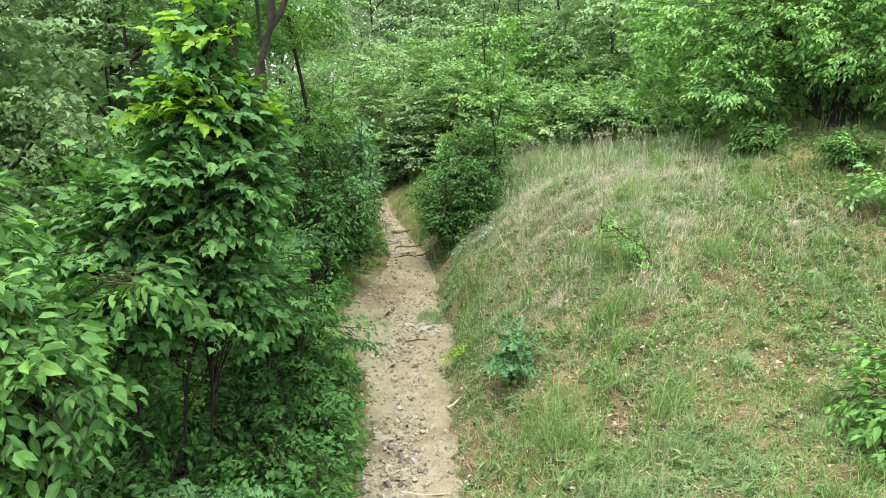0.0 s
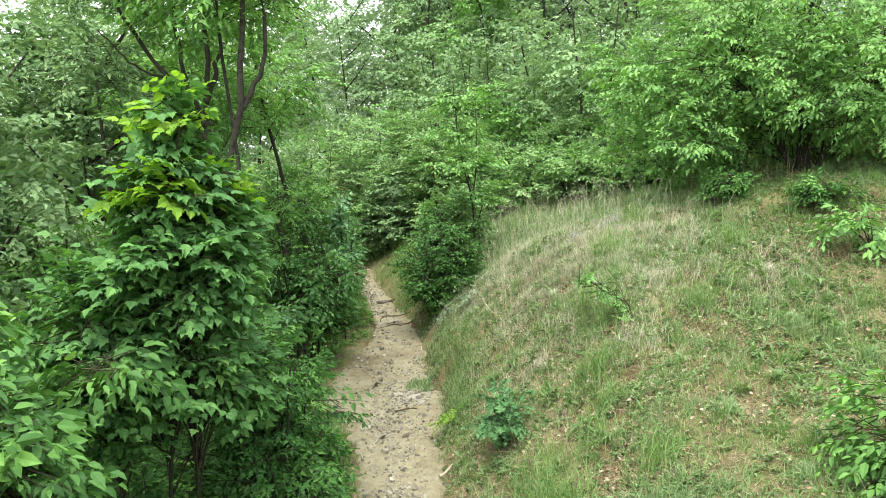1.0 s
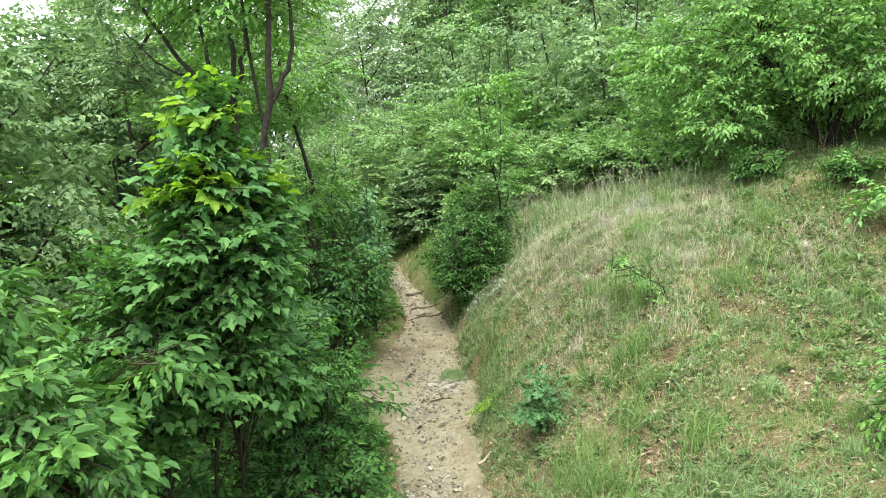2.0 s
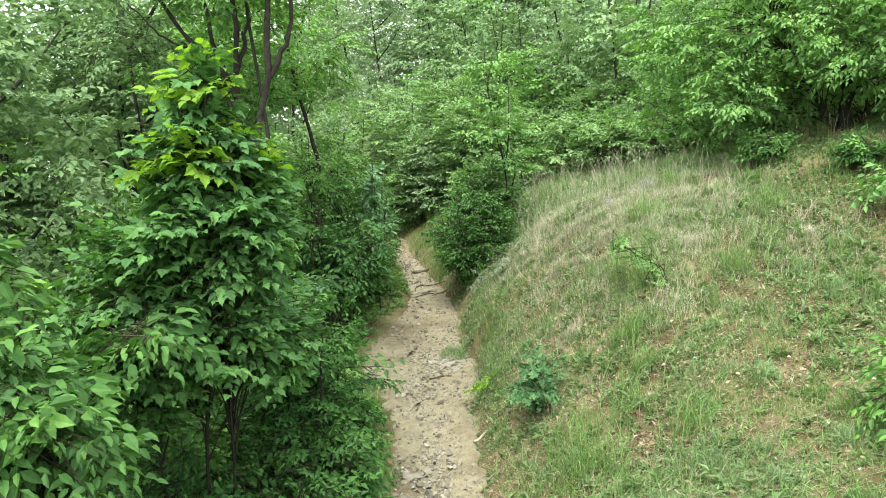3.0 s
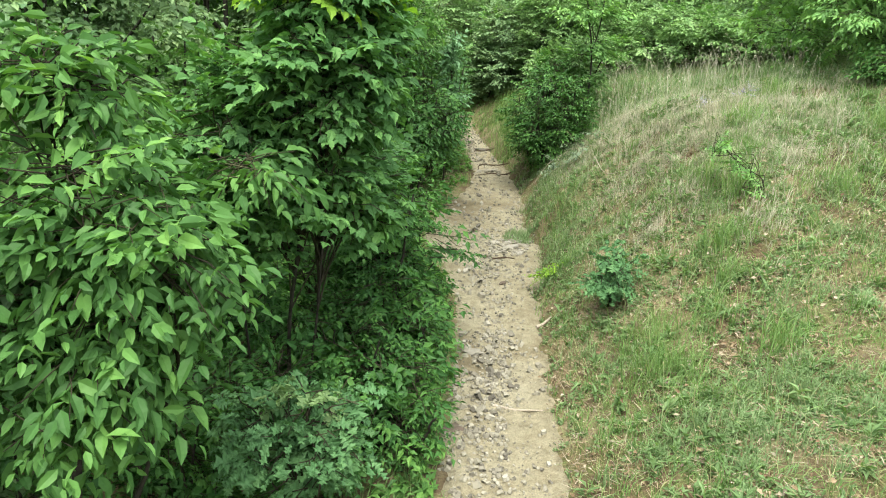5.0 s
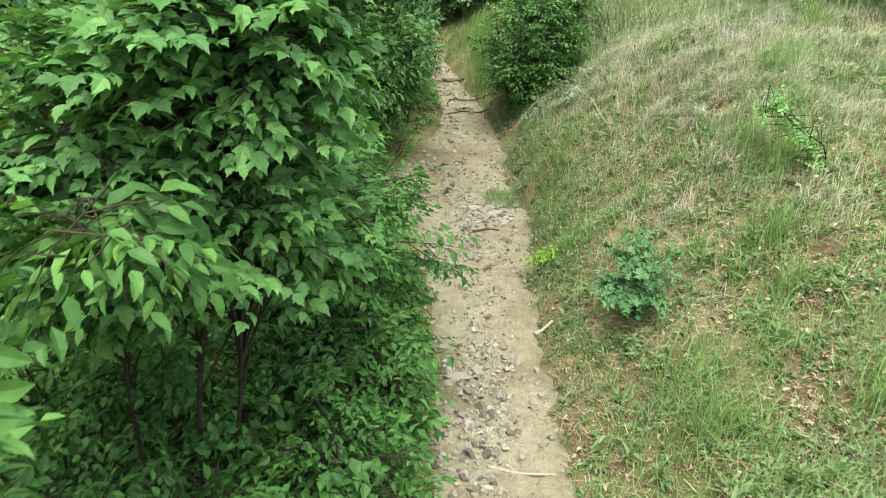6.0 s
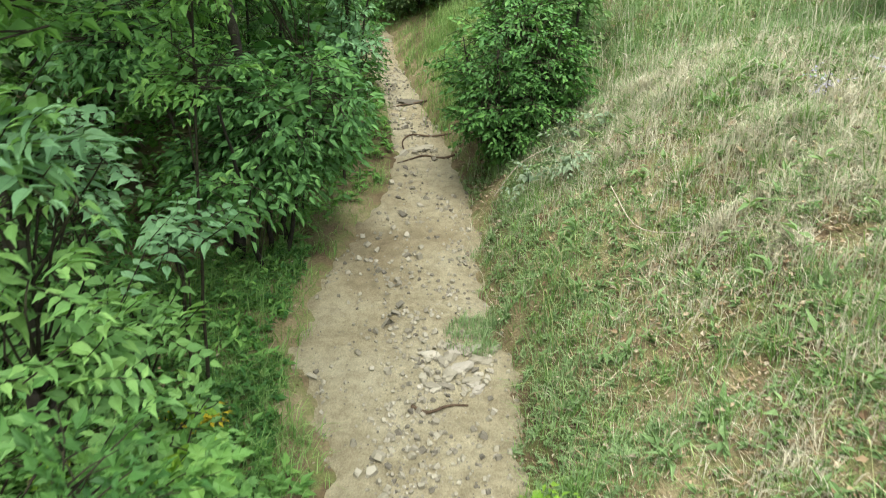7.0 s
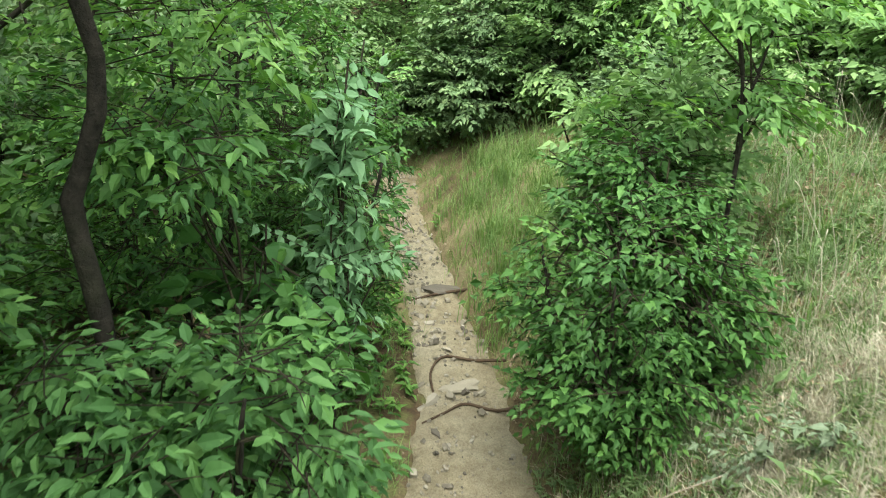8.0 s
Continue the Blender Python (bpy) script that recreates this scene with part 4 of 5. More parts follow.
# ---- woodland round about: a few trees built once, then repeated ----
def wood_tree(h, w, seed, leafmat, n, sprays=FAR_SPRAYS):
    """A woodland tree standing at the origin."""
    rng = np.random.default_rng(seed)
    top = thing("woodland_tree", (0, 0, 0), "tall leafy broadleaf tree in the surrounding wood", "tree", "woodland trees")
    lines = []
    lean = rng.normal(0, 0.05, 2) * h
    trunk = curve([(0, 0, -0.3), (lean[0] * 0.3, lean[1] * 0.3, h * 0.35), (lean[0], lean[1], h * 0.9)], 14)
    lines.append(trunk)
    part("trunk", mesh_of("trunk", *tube(trunk, np.linspace(0.012 * h, 0.01, 14), 7), BARK, True), top)
    for k in range(5):
        q = trunk[4 + k * 2]
        a = rng.uniform(0, 6.28)
        ln = curve([q, q + (math.cos(a) * w * 0.35, math.sin(a) * w * 0.35, h * 0.08), q + (math.cos(a) * w * 0.75, math.sin(a) * w * 0.75, h * 0.2)], 8)
        lines.append(ln)
        part("limb", mesh_of("limb", *tube(ln, np.linspace(0.006 * h, 0.008, 8), 5), BARK, True), top)
    blobs = []
    for k in range(9):
        a, hh = rng.uniform(0, 6.28), (k + 0.6) / 9
        rad = w * (0.62 if hh < 0.75 else 0.3)
        blobs.append(((math.cos(a) * rad, math.sin(a) * rad, h * (0.12 + 0.82 * hh)), (w * 0.5, w * 0.5, h * 0.13)))
    far = [(np.array(c), r) for c, r in blobs]
    leaves, wood, roots = crown_of(rng, [((c[0], c[1] + 500, c[2]), r) for c, r in far], sprays, KITE, 0.6, None, n, [leafmat], 0, 0.3, 0.3, face=0.5, twigs=False, inner=4)
    leaves.v = [v - (0, 500, 0) for v in leaves.v]
    part("crown", leaves.mesh("crown", [leafmat, LIGHT]), top)
    return top


def wood_bush(h, w, seed, leafmat, n, sprays):
    """A bush of the undergrowth standing at the origin, leafy to the ground."""
    rng = np.random.default_rng(seed)
    top = thing("woodland_bush", (0, 0, 0), "dense leafy undergrowth bush in the wood", "shrub", "woodland bushes")
    for k in range(3):
        a = rng.uniform(0, 6.28)
        ln = curve([(0.1 * math.cos(a), 0.1 * math.sin(a), -0.2), (0.3 * w * math.cos(a), 0.3 * w * math.sin(a), h * 0.5), (0.45 * w * math.cos(a), 0.45 * w * math.sin(a), h * 0.9)], 9)
        part("stem", mesh_of("stem", *tube(ln, np.linspace(0.03, 0.008, 9), 5), BARK, True), top)
    blobs = [((0.45 * w * math.cos(a), 500 + 0.45 * w * math.sin(a), h * hh), (w * 0.62, w * 0.62, h * 0.24)) for a, hh in ((0.3, 0.22), (2.3, 0.3), (4.4, 0.24), (1.2, 0.55), (3.6, 0.58), (5.5, 0.6), (2.0, 0.8))]
    leaves, wood, roots = crown_of(rng, blobs, sprays, KITE, 0.58, None, n, [leafmat], 0, 0.45, 0.3, face=0.5, twigs=False, inner=3)
    leaves.v = [v - (0, 500, 0) for v in leaves.v]
    part("crown", leaves.mesh("crown", [leafmat, LIGHT]), top)
    return top


BIG_SPRAYS = [spray(R, 0.9, 0.2, 0.58, 0.1, 4, 0.4) for _ in range(6)]
UNDER_SPRAYS = [spray(R, 0.42, 0.095, 0.58, 0.042, 4, 0.4) for _ in range(6)]
KINDS = [wood_tree(5.0, 1.5, 81, HAZY_WOODS, 190), wood_tree(6.5, 1.8, 82, HAZY_LOCUST, 220), wood_tree(4.0, 1.5, 83, LIGHT, 170), wood_tree(7.5, 2.1, 84, HAZY_WOODS, 240), wood_bush(2.4, 1.2, 85, HAZY_WOODS, 160, UNDER_SPRAYS), wood_bush(2.0, 1.1, 86, LIGHT, 150, UNDER_SPRAYS), wood_bush(2.9, 1.3, 87, HAZY_LOCUST, 180, UNDER_SPRAYS), wood_bush(5.0, 2.3, 88, HAZY_WOODS, 150, BIG_SPRAYS), wood_tree(4.6, 1.35, 89, HAZY_LOCUST, 330, UNDER_SPRAYS), wood_bush(8.0, 3.0, 90, HAZY_WOODS, 190, BIG_SPRAYS), wood_bush(2.3, 1.1, 91, HORNBEAM, 230, LIGHT_SPRAYS)]
rng = np.random.default_rng(5)
spots = [(-5.2, 7.0, 2), (-3.2, 5.4, 5), (-2.7, 5.1, 10), (-3.4, 6.2, 0), (-3.8, 7.4, 2), (-4.5, 9.7, 2), (-2.9, 8.9, 3), (-3.4, 9.6, 0), (-3.1, 11.8, 2), (-4.6, 8.2, 1), (-5.2, 5.0, 0), (-4.4, 11.5, 0), (-3.0, 13.6, 0), (-2.8, 16.8, 1),
         (-0.9, 20.0, 0), (0.9, 20.6, 1), (2.6, 19.4, 2), (4.0, 19.8, 0), (5.6, 17.6, 1), (7.0, 15.0, 0), (8.2, 12.4, 1), (2.4, 22.4, 1), (4.6, 22.0, 3), (0.2, 23.0, 3), (-1.8, 22.5, 1), (7.4, 19.0, 3),
         (8.8, 9.0, 0), (9.4, 15.0, 3), (-6.6, 10.5, 1), (-5.4, 15.0, 1), (-7.6, 7.0, 0), (-4.2, 18.5, 1), (9.8, 11.0, 1), (-8.5, 13.5, 3), (-3.2, 2.4, 2), (-4.8, 1.0, 0), (-6.4, 17.0, 3), (6.0, 24.0, 3), (-3.4, 24.0, 3)]
spots += [(-2.2, 5.6, 10), (-3.0, 7.6, 10), (-2.8, 10.6, 10), (-3.6, 9.6, 10), (-2.3, 12.2, 10), (-3.4, 12.6, 4), (-2.6, 14.4, 6), (-3.8, 4.4, 10), (-2.7, 3.6, 10), (-4.6, 6.6, 5), (-5.6, 8.6, 6), (-4.0, 15.5, 4),
          (-1.6, 17.0, 6), (-0.1, 17.8, 4), (1.4, 17.0, 6), (2.6, 14.8, 5), (3.6, 13.8, 6), (4.8, 12.6, 4), (5.8, 11.2, 6), (7.0, 10.0, 4), (4.4, 11.2, 5), (6.6, 12.6, 6), (5.4, 14.6, 6), (3.4, 16.4, 4), (1.6, 17.6, 6), (8.0, 9.4, 6), (7.4, 7.4, 4), (-6.0, 12.5, 6), (-5.4, 3.0, 4), (2.2, 16.6, 6), (4.6, 16.0, 6), (6.4, 14.6, 6), (0.6, 16.9, 5), (-0.6, 18.0, 6), (3.0, 18.0, 6), (-1.9, 15.6, 5), (5.8, 16.4, 4), (0.9, 19.0, 6), (-0.8, 19.2, 4), (-3.2, 17.0, 6), (7.8, 14.4, 6)]
for k in range(20):
    ang = -0.8 + 1.6 * (k + rng.uniform(0, 1)) / 20
    d = rng.uniform(23, 34)
    spots.append((d * math.sin(ang), 2 + d * math.cos(ang), int(rng.integers(4))))
for k in range(9):
    ang = 1.3 + 3.7 * (k + rng.uniform(0, 1)) / 9
    d = rng.uniform(8, 12)
    spots.append((d * math.sin(ang), d * math.cos(ang), 7))
spots += [(-10 + 2.2 * k + rng.uniform(-0.5, 0.5), 25 + rng.uniform(-1.5, 1.5), 7) for k in range(11)]
spots += [(-7.4, 4.4, 7), (-8.6, 8.8, 7), (-9.4, 11.5, 9), (-8.6, 16.0, 9), (-7.0, 20.5, 9), (-12.5, 7.0, 9), (-3.5, 27.5, 9), (0.8, 28.0, 9), (5.0, 27.5, 9), (9.5, 23.5, 9), (12.5, 18.5, 9), (13.0, 12.5, 9)]
spots = [(x, y, 8 if k < 4 and -5 < x < -2.5 and 2 < y < 14 else k) for x, y, k in spots]
used = set()
for x, y, k in spots:
    low = (0.76 if -0.2 < x / y < 0.0 else 0.82 if x < 0 else 1.0) if y > 15.5 else 1.0
    m = pose(x, y, gz(x, y), 0, 0, rng.uniform(0, 360)) @ Matrix.Scale(low * rng.uniform(0.9, 1.15), 4)
    if k in used:
        ob = copy_thing(KINDS[k], m)
        ob.scale = [m.to_scale()[0]] * 3
    else:
        used.add(k)
        KINDS[k].matrix_basis = m

# ---- grass, weeds and litter on the slope ----
def scatter(rng, n, x0, x1, y0, y1, keep):
    x, y = rng.uniform(x0, x1, n), rng.uniform(y0, y1, n)
    k = keep(x, y, rng.random(n))
    return x[k], y[k]


def off_trail(x, y, margin=0.0):
    lo, hi = trail_edges(y)
    return np.maximum(lo - x, x - hi) > margin + 0.05 * wob(x, y, 5) + 0.03 * wob(x, y, 13)


def turfed(x, y):
    """False in the scraped hollows, where nothing grows."""
    depth = sum(np.exp(-((x - cx) ** 2 + (y - cy) ** 2) / r**2) for cx, cy, r, _ in HOLLOWS)
    return depth + 0.2 * wob(x, y, 9) < 0.5


def clump(x, y, cell=0.075):
    """A number from 0 to 1 for the clump of turf that a place belongs to."""
    u, v = np.asarray(x) + 0.03 * wob(x, y, 6), np.asarray(y) + 0.03 * wob(x + 3, y, 6)
    return np.abs(np.sin(np.floor(u / cell) * 127.1 + np.floor(v / cell) * 311.7) * 43758.5) % 1.0


def grass(name, rng, x, y, height, width, mat, label, lean=0.45):
    """Grass blades at the given feet: narrow, tapering, bending over."""
    k = turfed(x, y)
    x, y = x[k], y[k]
    n = len(x)
    h = height * rng.uniform(0.45, 1.2, n) * (0.6 + 0.75 * clump(x, y))
    a = rng.uniform(0, 2 * np.pi, n)
    d = np.stack([np.cos(a), np.sin(a), 0 * a], 1)
    tilt = rng.uniform(0.1, 1.0, n)[:, None] * lean
    foot = np.stack([x, y, ground_z(x, y) - 0.01], 1)
    side = np.stack([-np.sin(a + 0.6), np.cos(a + 0.6), 0 * a], 1) * width * rng.uniform(0.6, 1.3, n)[:, None]
    up = np.array([0, 0, 1.0])
    mid = foot + h[:, None] * (0.55 * up + 0.35 * tilt * d)
    tip = foot + h[:, None] * ((1.0 - 0.35 * tilt) * up + 1.15 * tilt * d)
    v = np.stack([foot - side, foot + side, mid - 0.75 * side, mid + 0.75 * side, tip], 1).reshape(-1, 3)
    f = np.array([[0, 1, 3], [0, 3, 2], [2, 3, 4]])[None] + (np.arange(n) * 5)[:, None, None]
    return tagged(new(name, mesh_of(name, v, f.reshape(-1, 3), mat)), label, "grass", kind="stuff")


G = np.random.default_rng(21)


def nearer(x, y, r):
    """Thins growth with distance."""
    return r < np.clip(1.25 - (y - 3) / 14, 0.25, 1)


patchy = lambda x, y: 0.5 + 0.55 * wob(x + 1.7, y - 0.6, 0.9) + 0.4 * wob(x, y, 2.7) + 0.25 * wob(x + 8, y, 7)
x, y = scatter(G, 300000, -2.0, 6.0, 2.4, 15, lambda x, y, r: off_trail(x, y, 0.22 * G.random(len(x)) ** 2) & nearer(x, y, r) & (x > -0.9 - 0.3 * r) & (G.random(len(x)) < np.clip(1.5 * patchy(x, y) - 0.1, 0.12, 1) * (0.2 + 1.1 * clump(x + 5, y))))
grass("meadow_grass", G, x, y, 0.085, 0.0028, GRASS, "short patchy green grass over the dry slope", 1.7)
x, y = scatter(G, 56000, 0.3, 6.0, 2.4, 14, lambda x, y, r: off_trail(x, y, 0.1) & nearer(x, y, r) & (G.random(len(x)) < np.clip(1.15 - 0.9 * patchy(x, y), 0.15, 1) * (0.2 + clump(x - 4, y))))
grass("dry_grass", G, x, y, 0.1, 0.002, STRAW, "thin bleached straw-coloured dry grass stalks", 2.0)


def straw_bits(name, rng, x, y, label):
    """Broken straws lying flat in the turf."""
    n = len(x)
    a, long = rng.uniform(0, 6.28, n), rng.uniform(0.02, 0.075, n)
    d = np.stack([np.cos(a), np.sin(a), rng.normal(0, 0.25, n)], 1)
    w = np.stack([-np.sin(a), np.cos(a), 0 * a], 1) * rng.uniform(0.0012, 0.0032, n)[:, None]
    p = np.stack([x, y, ground_z(x, y) + rng.uniform(0.005, 0.04, n)], 1)
    q = p + d * long[:, None]
    v = np.stack([p - w, p + w, q + w * 0.6, q - w * 0.6], 1).reshape(-1, 3)
    return tagged(new(name, mesh_of(name, v, np.arange(4 * n).reshape(-1, 4), LITTER)), label, "dry grass", kind="stuff")


x, y = scatter(G, 70000, 0.3, 5.5, 2.6, 11, lambda x, y, r: off_trail(x, y, 0.0) & nearer(x, y, r) & (G.random(len(x)) < np.clip(1.1 - 0.75 * patchy(x, y), 0.15, 1)))
straw_bits("dry_thatch", G, x, y, "broken dry brown and straw-coloured grass bits")


def stalks(name, rng, x, y, height, mat, label):
    """Tall single grass stalks, nodding, each with a narrow seed head."""
    bag = Bag()
    for px, py in zip(x, y):
        h, a, t = height * rng.uniform(0.5, 1.2), rng.uniform(0, 6.28), rng.uniform(0.1, 0.5)
        foot = np.array([px, py, float(ground_z(px, py)) - 0.01])
        d = np.array([math.cos(a), math.sin(a), 0])
        ln = np.array([foot, foot + d * h * t * 0.25 + (0, 0, h * 0.55), foot + d * h * t + (0, 0, h * 0.95)])
        bag.add(*tube(ln, (0.0014, 0.0011, 0.0007), 3))
        tip = ln[-1] - ln[-2]
        bag.add(*tube(np.array([ln[-1], ln[-1] + tip * 0.1 - (0, 0, 0.004), ln[-1] + tip * 0.22 - (0, 0, 0.018)]), (0.001, 0.0034, 0.0008), 4))
    return tagged(new(name, bag.mesh(name, mat)), label, "grass", kind="stuff")


x, y = scatter(G, 1500, 0.45, 5.0, 2.8, 13.5, lambda x, y, r: off_trail(x, y, 0.05) & (wob(x + 6, y, 0.9) > -0.35 + 0.5 * r))
stalks("seeding_grass", G, x, y, 0.34, STRAW, "tall pale seeding grass stalks nodding over the turf")
x, y = scatter(G, 800, 1.2, 4.2, 7.6, 12.5, lambda x, y, r: off_trail(x, y, 0.6) & ((x < 3.1) | (y > 10)))
stalks("brow_grass", G, x, y, 0.42, BLEACHED, "long bleached grass stalks along the brow")

x, y = scatter(G, 9000, 0.2, 1.4, 6.2, 10.0, lambda x, y, r: off_trail(x, y, 0.0) & ~off_trail(x, y, 0.25 + 0.35 * r))
grass("bank_verge_grass", G, x, y, 0.11, 0.0026, SAGE, "soft grey-green grass along the foot of the slope", 1.2)
x, y = scatter(G, 26000, 1.2, 4.5, 9.6, 13.5, lambda x, y, r: off_trail(x, y, 0.3) & (r < 0.35 + 0.8 * clump(x, y, 0.16)))
grass("upper_grass", G, x, y, 0.17, 0.003, SAGE, "long grey-green grass on the upper slope", 1.3)

x, y = scatter(G, 26000, 0.6, 3.2, 6.4, 10.0, lambda x, y, r: off_trail(x, y, 0.1) & (r < 0.15 + 0.9 * clump(x + 2, y, 0.13)) & (wob(x + 2, y + 1, 1.2) > -0.5))
grass("slope_grass", G, x, y, 0.1, 0.0026, SAGE, "soft grey-green grass over the middle of the slope", 1.4)

# coarser grass carries on over the rest of the hillside
x, y = scatter(G, 150000, -3.5, 12.0, -6.0, 20.0, lambda x, y, r: off_trail(x, y, 0.05) & ((x > 5.6 + 0.8 * r) | (y < 2.7 - 0.8 * r) | (y > 14.3)) & (G.random(len(x)) < np.clip(1.2 * patchy(x, y), 0.2, 1)) & (r < np.clip((12.5 - np.maximum(x, 2)) / 5, 0, 1)) & (r < np.clip((y + 6.5) / 4, 0, 1)))
grass("hillside_grass", G, x, y, 0.13, 0.012, GRASS, "coarse green grass over the open hillside", 1.6)


def tufts(name, rng, centres, per, radius, height, mat, label):
    xs, ys = [], []
    for cx, cy, k in centres:
        n = int(per * k)
        a, r = rng.uniform(0, 6.28, n), radius * k**0.5 * np.abs(rng.normal(0, 0.6, n))
        xs.append(cx + r * np.cos(a))
        ys.append(cy + r * np.sin(a))
    x, y = np.concatenate(xs), np.concatenate(ys)
    k = off_trail(x, y, -0.07)
    return grass(name, rng, x[k], y[k], height, 0.0024, mat, label, 1.0)


n = 520
cx, cy = scatter(G, n, 0.5, 5.5, 2.8, 13, lambda x, y, r: off_trail(x, y, 0.12))
tufts("grass_tufts", G, list(zip(cx, cy, G.uniform(0.1, 1.0, len(cx)) ** 1.5 * 1.6)), 55, 0.1, 0.15, LUSH, "lush upright green grass tussocks")
tufts("tall_tufts", G, [(1.75, 6.5, 3), (1.9, 6.2, 3), (1.55, 5.0, 2.5), (1.1, 4.9, 2.5), (1.7, 4.4, 2), (2.6, 6.0, 2), (2.2, 7.3, 3), (2.7, 8.0, 2), (3.2, 6.9, 2), (0.75, 7.9, 2), (0.6, 12.4, 5), (0.35, 12.9, 5), (0.8, 12.0, 4), (0.25, 13.5, 4), (0.55, 13.1, 5), (0.3, 11.7, 2), (1.05, 4.55, 3), (1.2, 4.5, 2), (1.65, 5.6, 3), (1.6, 5.3, 2), (0.3, 11.2, 3), (0.25, 12.2, 4), (0.12, 12.8, 4), (0.42, 11.5, 4), (0.5, 11.9, 4)], 90, 0.19, 0.27, GRASS, "tall lush green grass clumps")
tufts("bleached_grass", G, [(1.65, 8.0, 4), (1.4, 7.5, 3), (1.9, 8.4, 3), (2.3, 7.6, 4), (2.7, 7.9, 3), (1.2, 8.7, 3), (2.0, 7.0, 2), (2.9, 7.2, 3), (1.5, 9.0, 3), (2.3, 9.2, 3), (2.9, 8.9, 3), (3.3, 8.0, 2), (1.7, 6.6, 3), (2.4, 6.6, 3), (2.0, 5.8, 2), (3.2, 6.2, 3), (1.3, 6.3, 2), (2.1, 8.0, 4), (2.5, 8.5, 4), (1.9, 7.6, 3), (1.5, 9.4, 4), (1.75, 9.25, 4), (1.4, 9.7, 3), (1.95, 9.6, 3), (1.65, 9.9, 3), (1.05, 9.0, 3), (1.25, 9.35, 5), (1.1, 9.3, 4), (1.6, 7.2, 3), (2.0, 7.4, 3), (2.2, 7.1, 3), (1.85, 7.9, 2)], 480, 0.36, 0.11, BLEACHED, "bleached pale grey dry grass patches")
cx, cy = scatter(G, 420, 0.5, 5.0, 3.0, 11.5, lambda x, y, r: off_trail(x, y, 0.1) & (wob(x - 3, y, 0.8) > -0.25))
tufts("sage_grass", G, list(zip(cx, cy, G.uniform(0.1, 1.0, len(cx)) ** 1.5 * 2.2)), 90, 0.15, 0.13, SAGE, "soft grey-green grass and wormwood patches")
mid, half, _ = trail_line(np.arange(3, 14.5, 0.09))
ys = np.arange(3, 14.5, 0.09)
sides = [(m + h * 1.0 + G.uniform(0, 0.25), yv + G.normal(0, 0.03), G.uniform(0.2, 0.8)) for m, h, yv in zip(mid, half, ys)] + [(m - h * 1.0 - G.uniform(0, 0.25), yv + G.normal(0, 0.03), G.uniform(0.3, 1.2)) for m, h, yv in zip(mid, half, ys) if not 8.1 < yv < 9.6]
tufts("verge_grass", G, [s for s in sides if G.random() < 0.6], 26, 0.08, 0.15, GRASS, "ragged green grass fringing the trail")


def herbs(name, rng, x, y, size, mat, label, shape=LANCE, per=7, ratio=0.35, lift=0.4):
    """Low leafy weeds: rosettes and short leafy shoots."""
    k = turfed(x, y)
    x, y = x[k], y[k]
    n = len(x)
    foot = np.repeat(np.stack([x, y, ground_z(x, y)], 1), per, 0)
    tall = np.repeat(rng.uniform(0.2, 1, n), per)
    a = rng.uniform(0, 6.28, n * per)
    foot[:, 2] += rng.uniform(0, 1, n * per) * tall * size * 1.3
    along = np.stack([np.cos(a), np.sin(a), lift * rng.uniform(-0.4, 1.6, n * per)], 1)
    normal = np.stack([rng.normal(0, 0.3, n * per), rng.normal(0, 0.3, n * per), np.ones(n * per)], 1)
    ln = size * rng.uniform(0.5, 1.2, n * per)
    v, f = blades(shape, foot, along, normal, ln, ln * ratio)
    return tagged(new(name, mesh_of(name, v, f, mat)), label, "weeds", kind="stuff")


x, y = scatter(G, 6000, 0.4, 5.5, 2.6, 12, lambda x, y, r: off_trail(x, y, 0.06) & nearer(x, y, r) & (wob(x, y, 1.3) > -0.2))
herbs("leafy_weeds", G, *scatter(G, 900, 0.45, 4.5, 2.8, 11, lambda x, y, r: off_trail(x, y, 0.08) & (wob(x + 7, y, 1.1) > -0.1)), 0.085, HERB, "leafy upright grey-green weeds dotting the slope", LANCE, 9, 0.3, 1.0)
herbs("slope_weeds", G, x, y, 0.05, HERB, "low grey-green herbs scattered in the grass", KITE)
x, y = scatter(G, 36000, 0.3, 5.5, 2.6, 11.5, lambda x, y, r: off_trail(x, y, 0.0) & nearer(x, y, r) & (wob(x + 4, y, 1.6) + 0.6 * wob(x, y, 5) + 0.7 * clump(x + 9, y, 0.12) > 0.35))
herbs("feathery_weeds", G, x, y, 0.034, SAGE, "feathery low grey-green yarrow patches in the grass", KITE, 8, 0.36, 1.1)
x, y = scatter(G, 2200, -2.2, -0.1, 2.6, 13, lambda x, y, r: off_trail(x, y, np.interp(y, (6.4, 7.2, 9.4, 10), (0.05, 0.2, 0.2, 0.05))))
herbs("verge_weeds", G, x, y, 0.075, HORNBEAM, "leafy green weeds along the lower trail edge", lift=0.6, ratio=0.45)
x, y = scatter(G, 260, -2.6, -0.75, 5.8, 7.6, lambda x, y, r: off_trail(x, y, 0.3))
herbs("shade_weeds", G, x, y, 0.075, MAPLE, "broad-leaved green weeds under the thicket", per=9, lift=0.8, ratio=0.5)


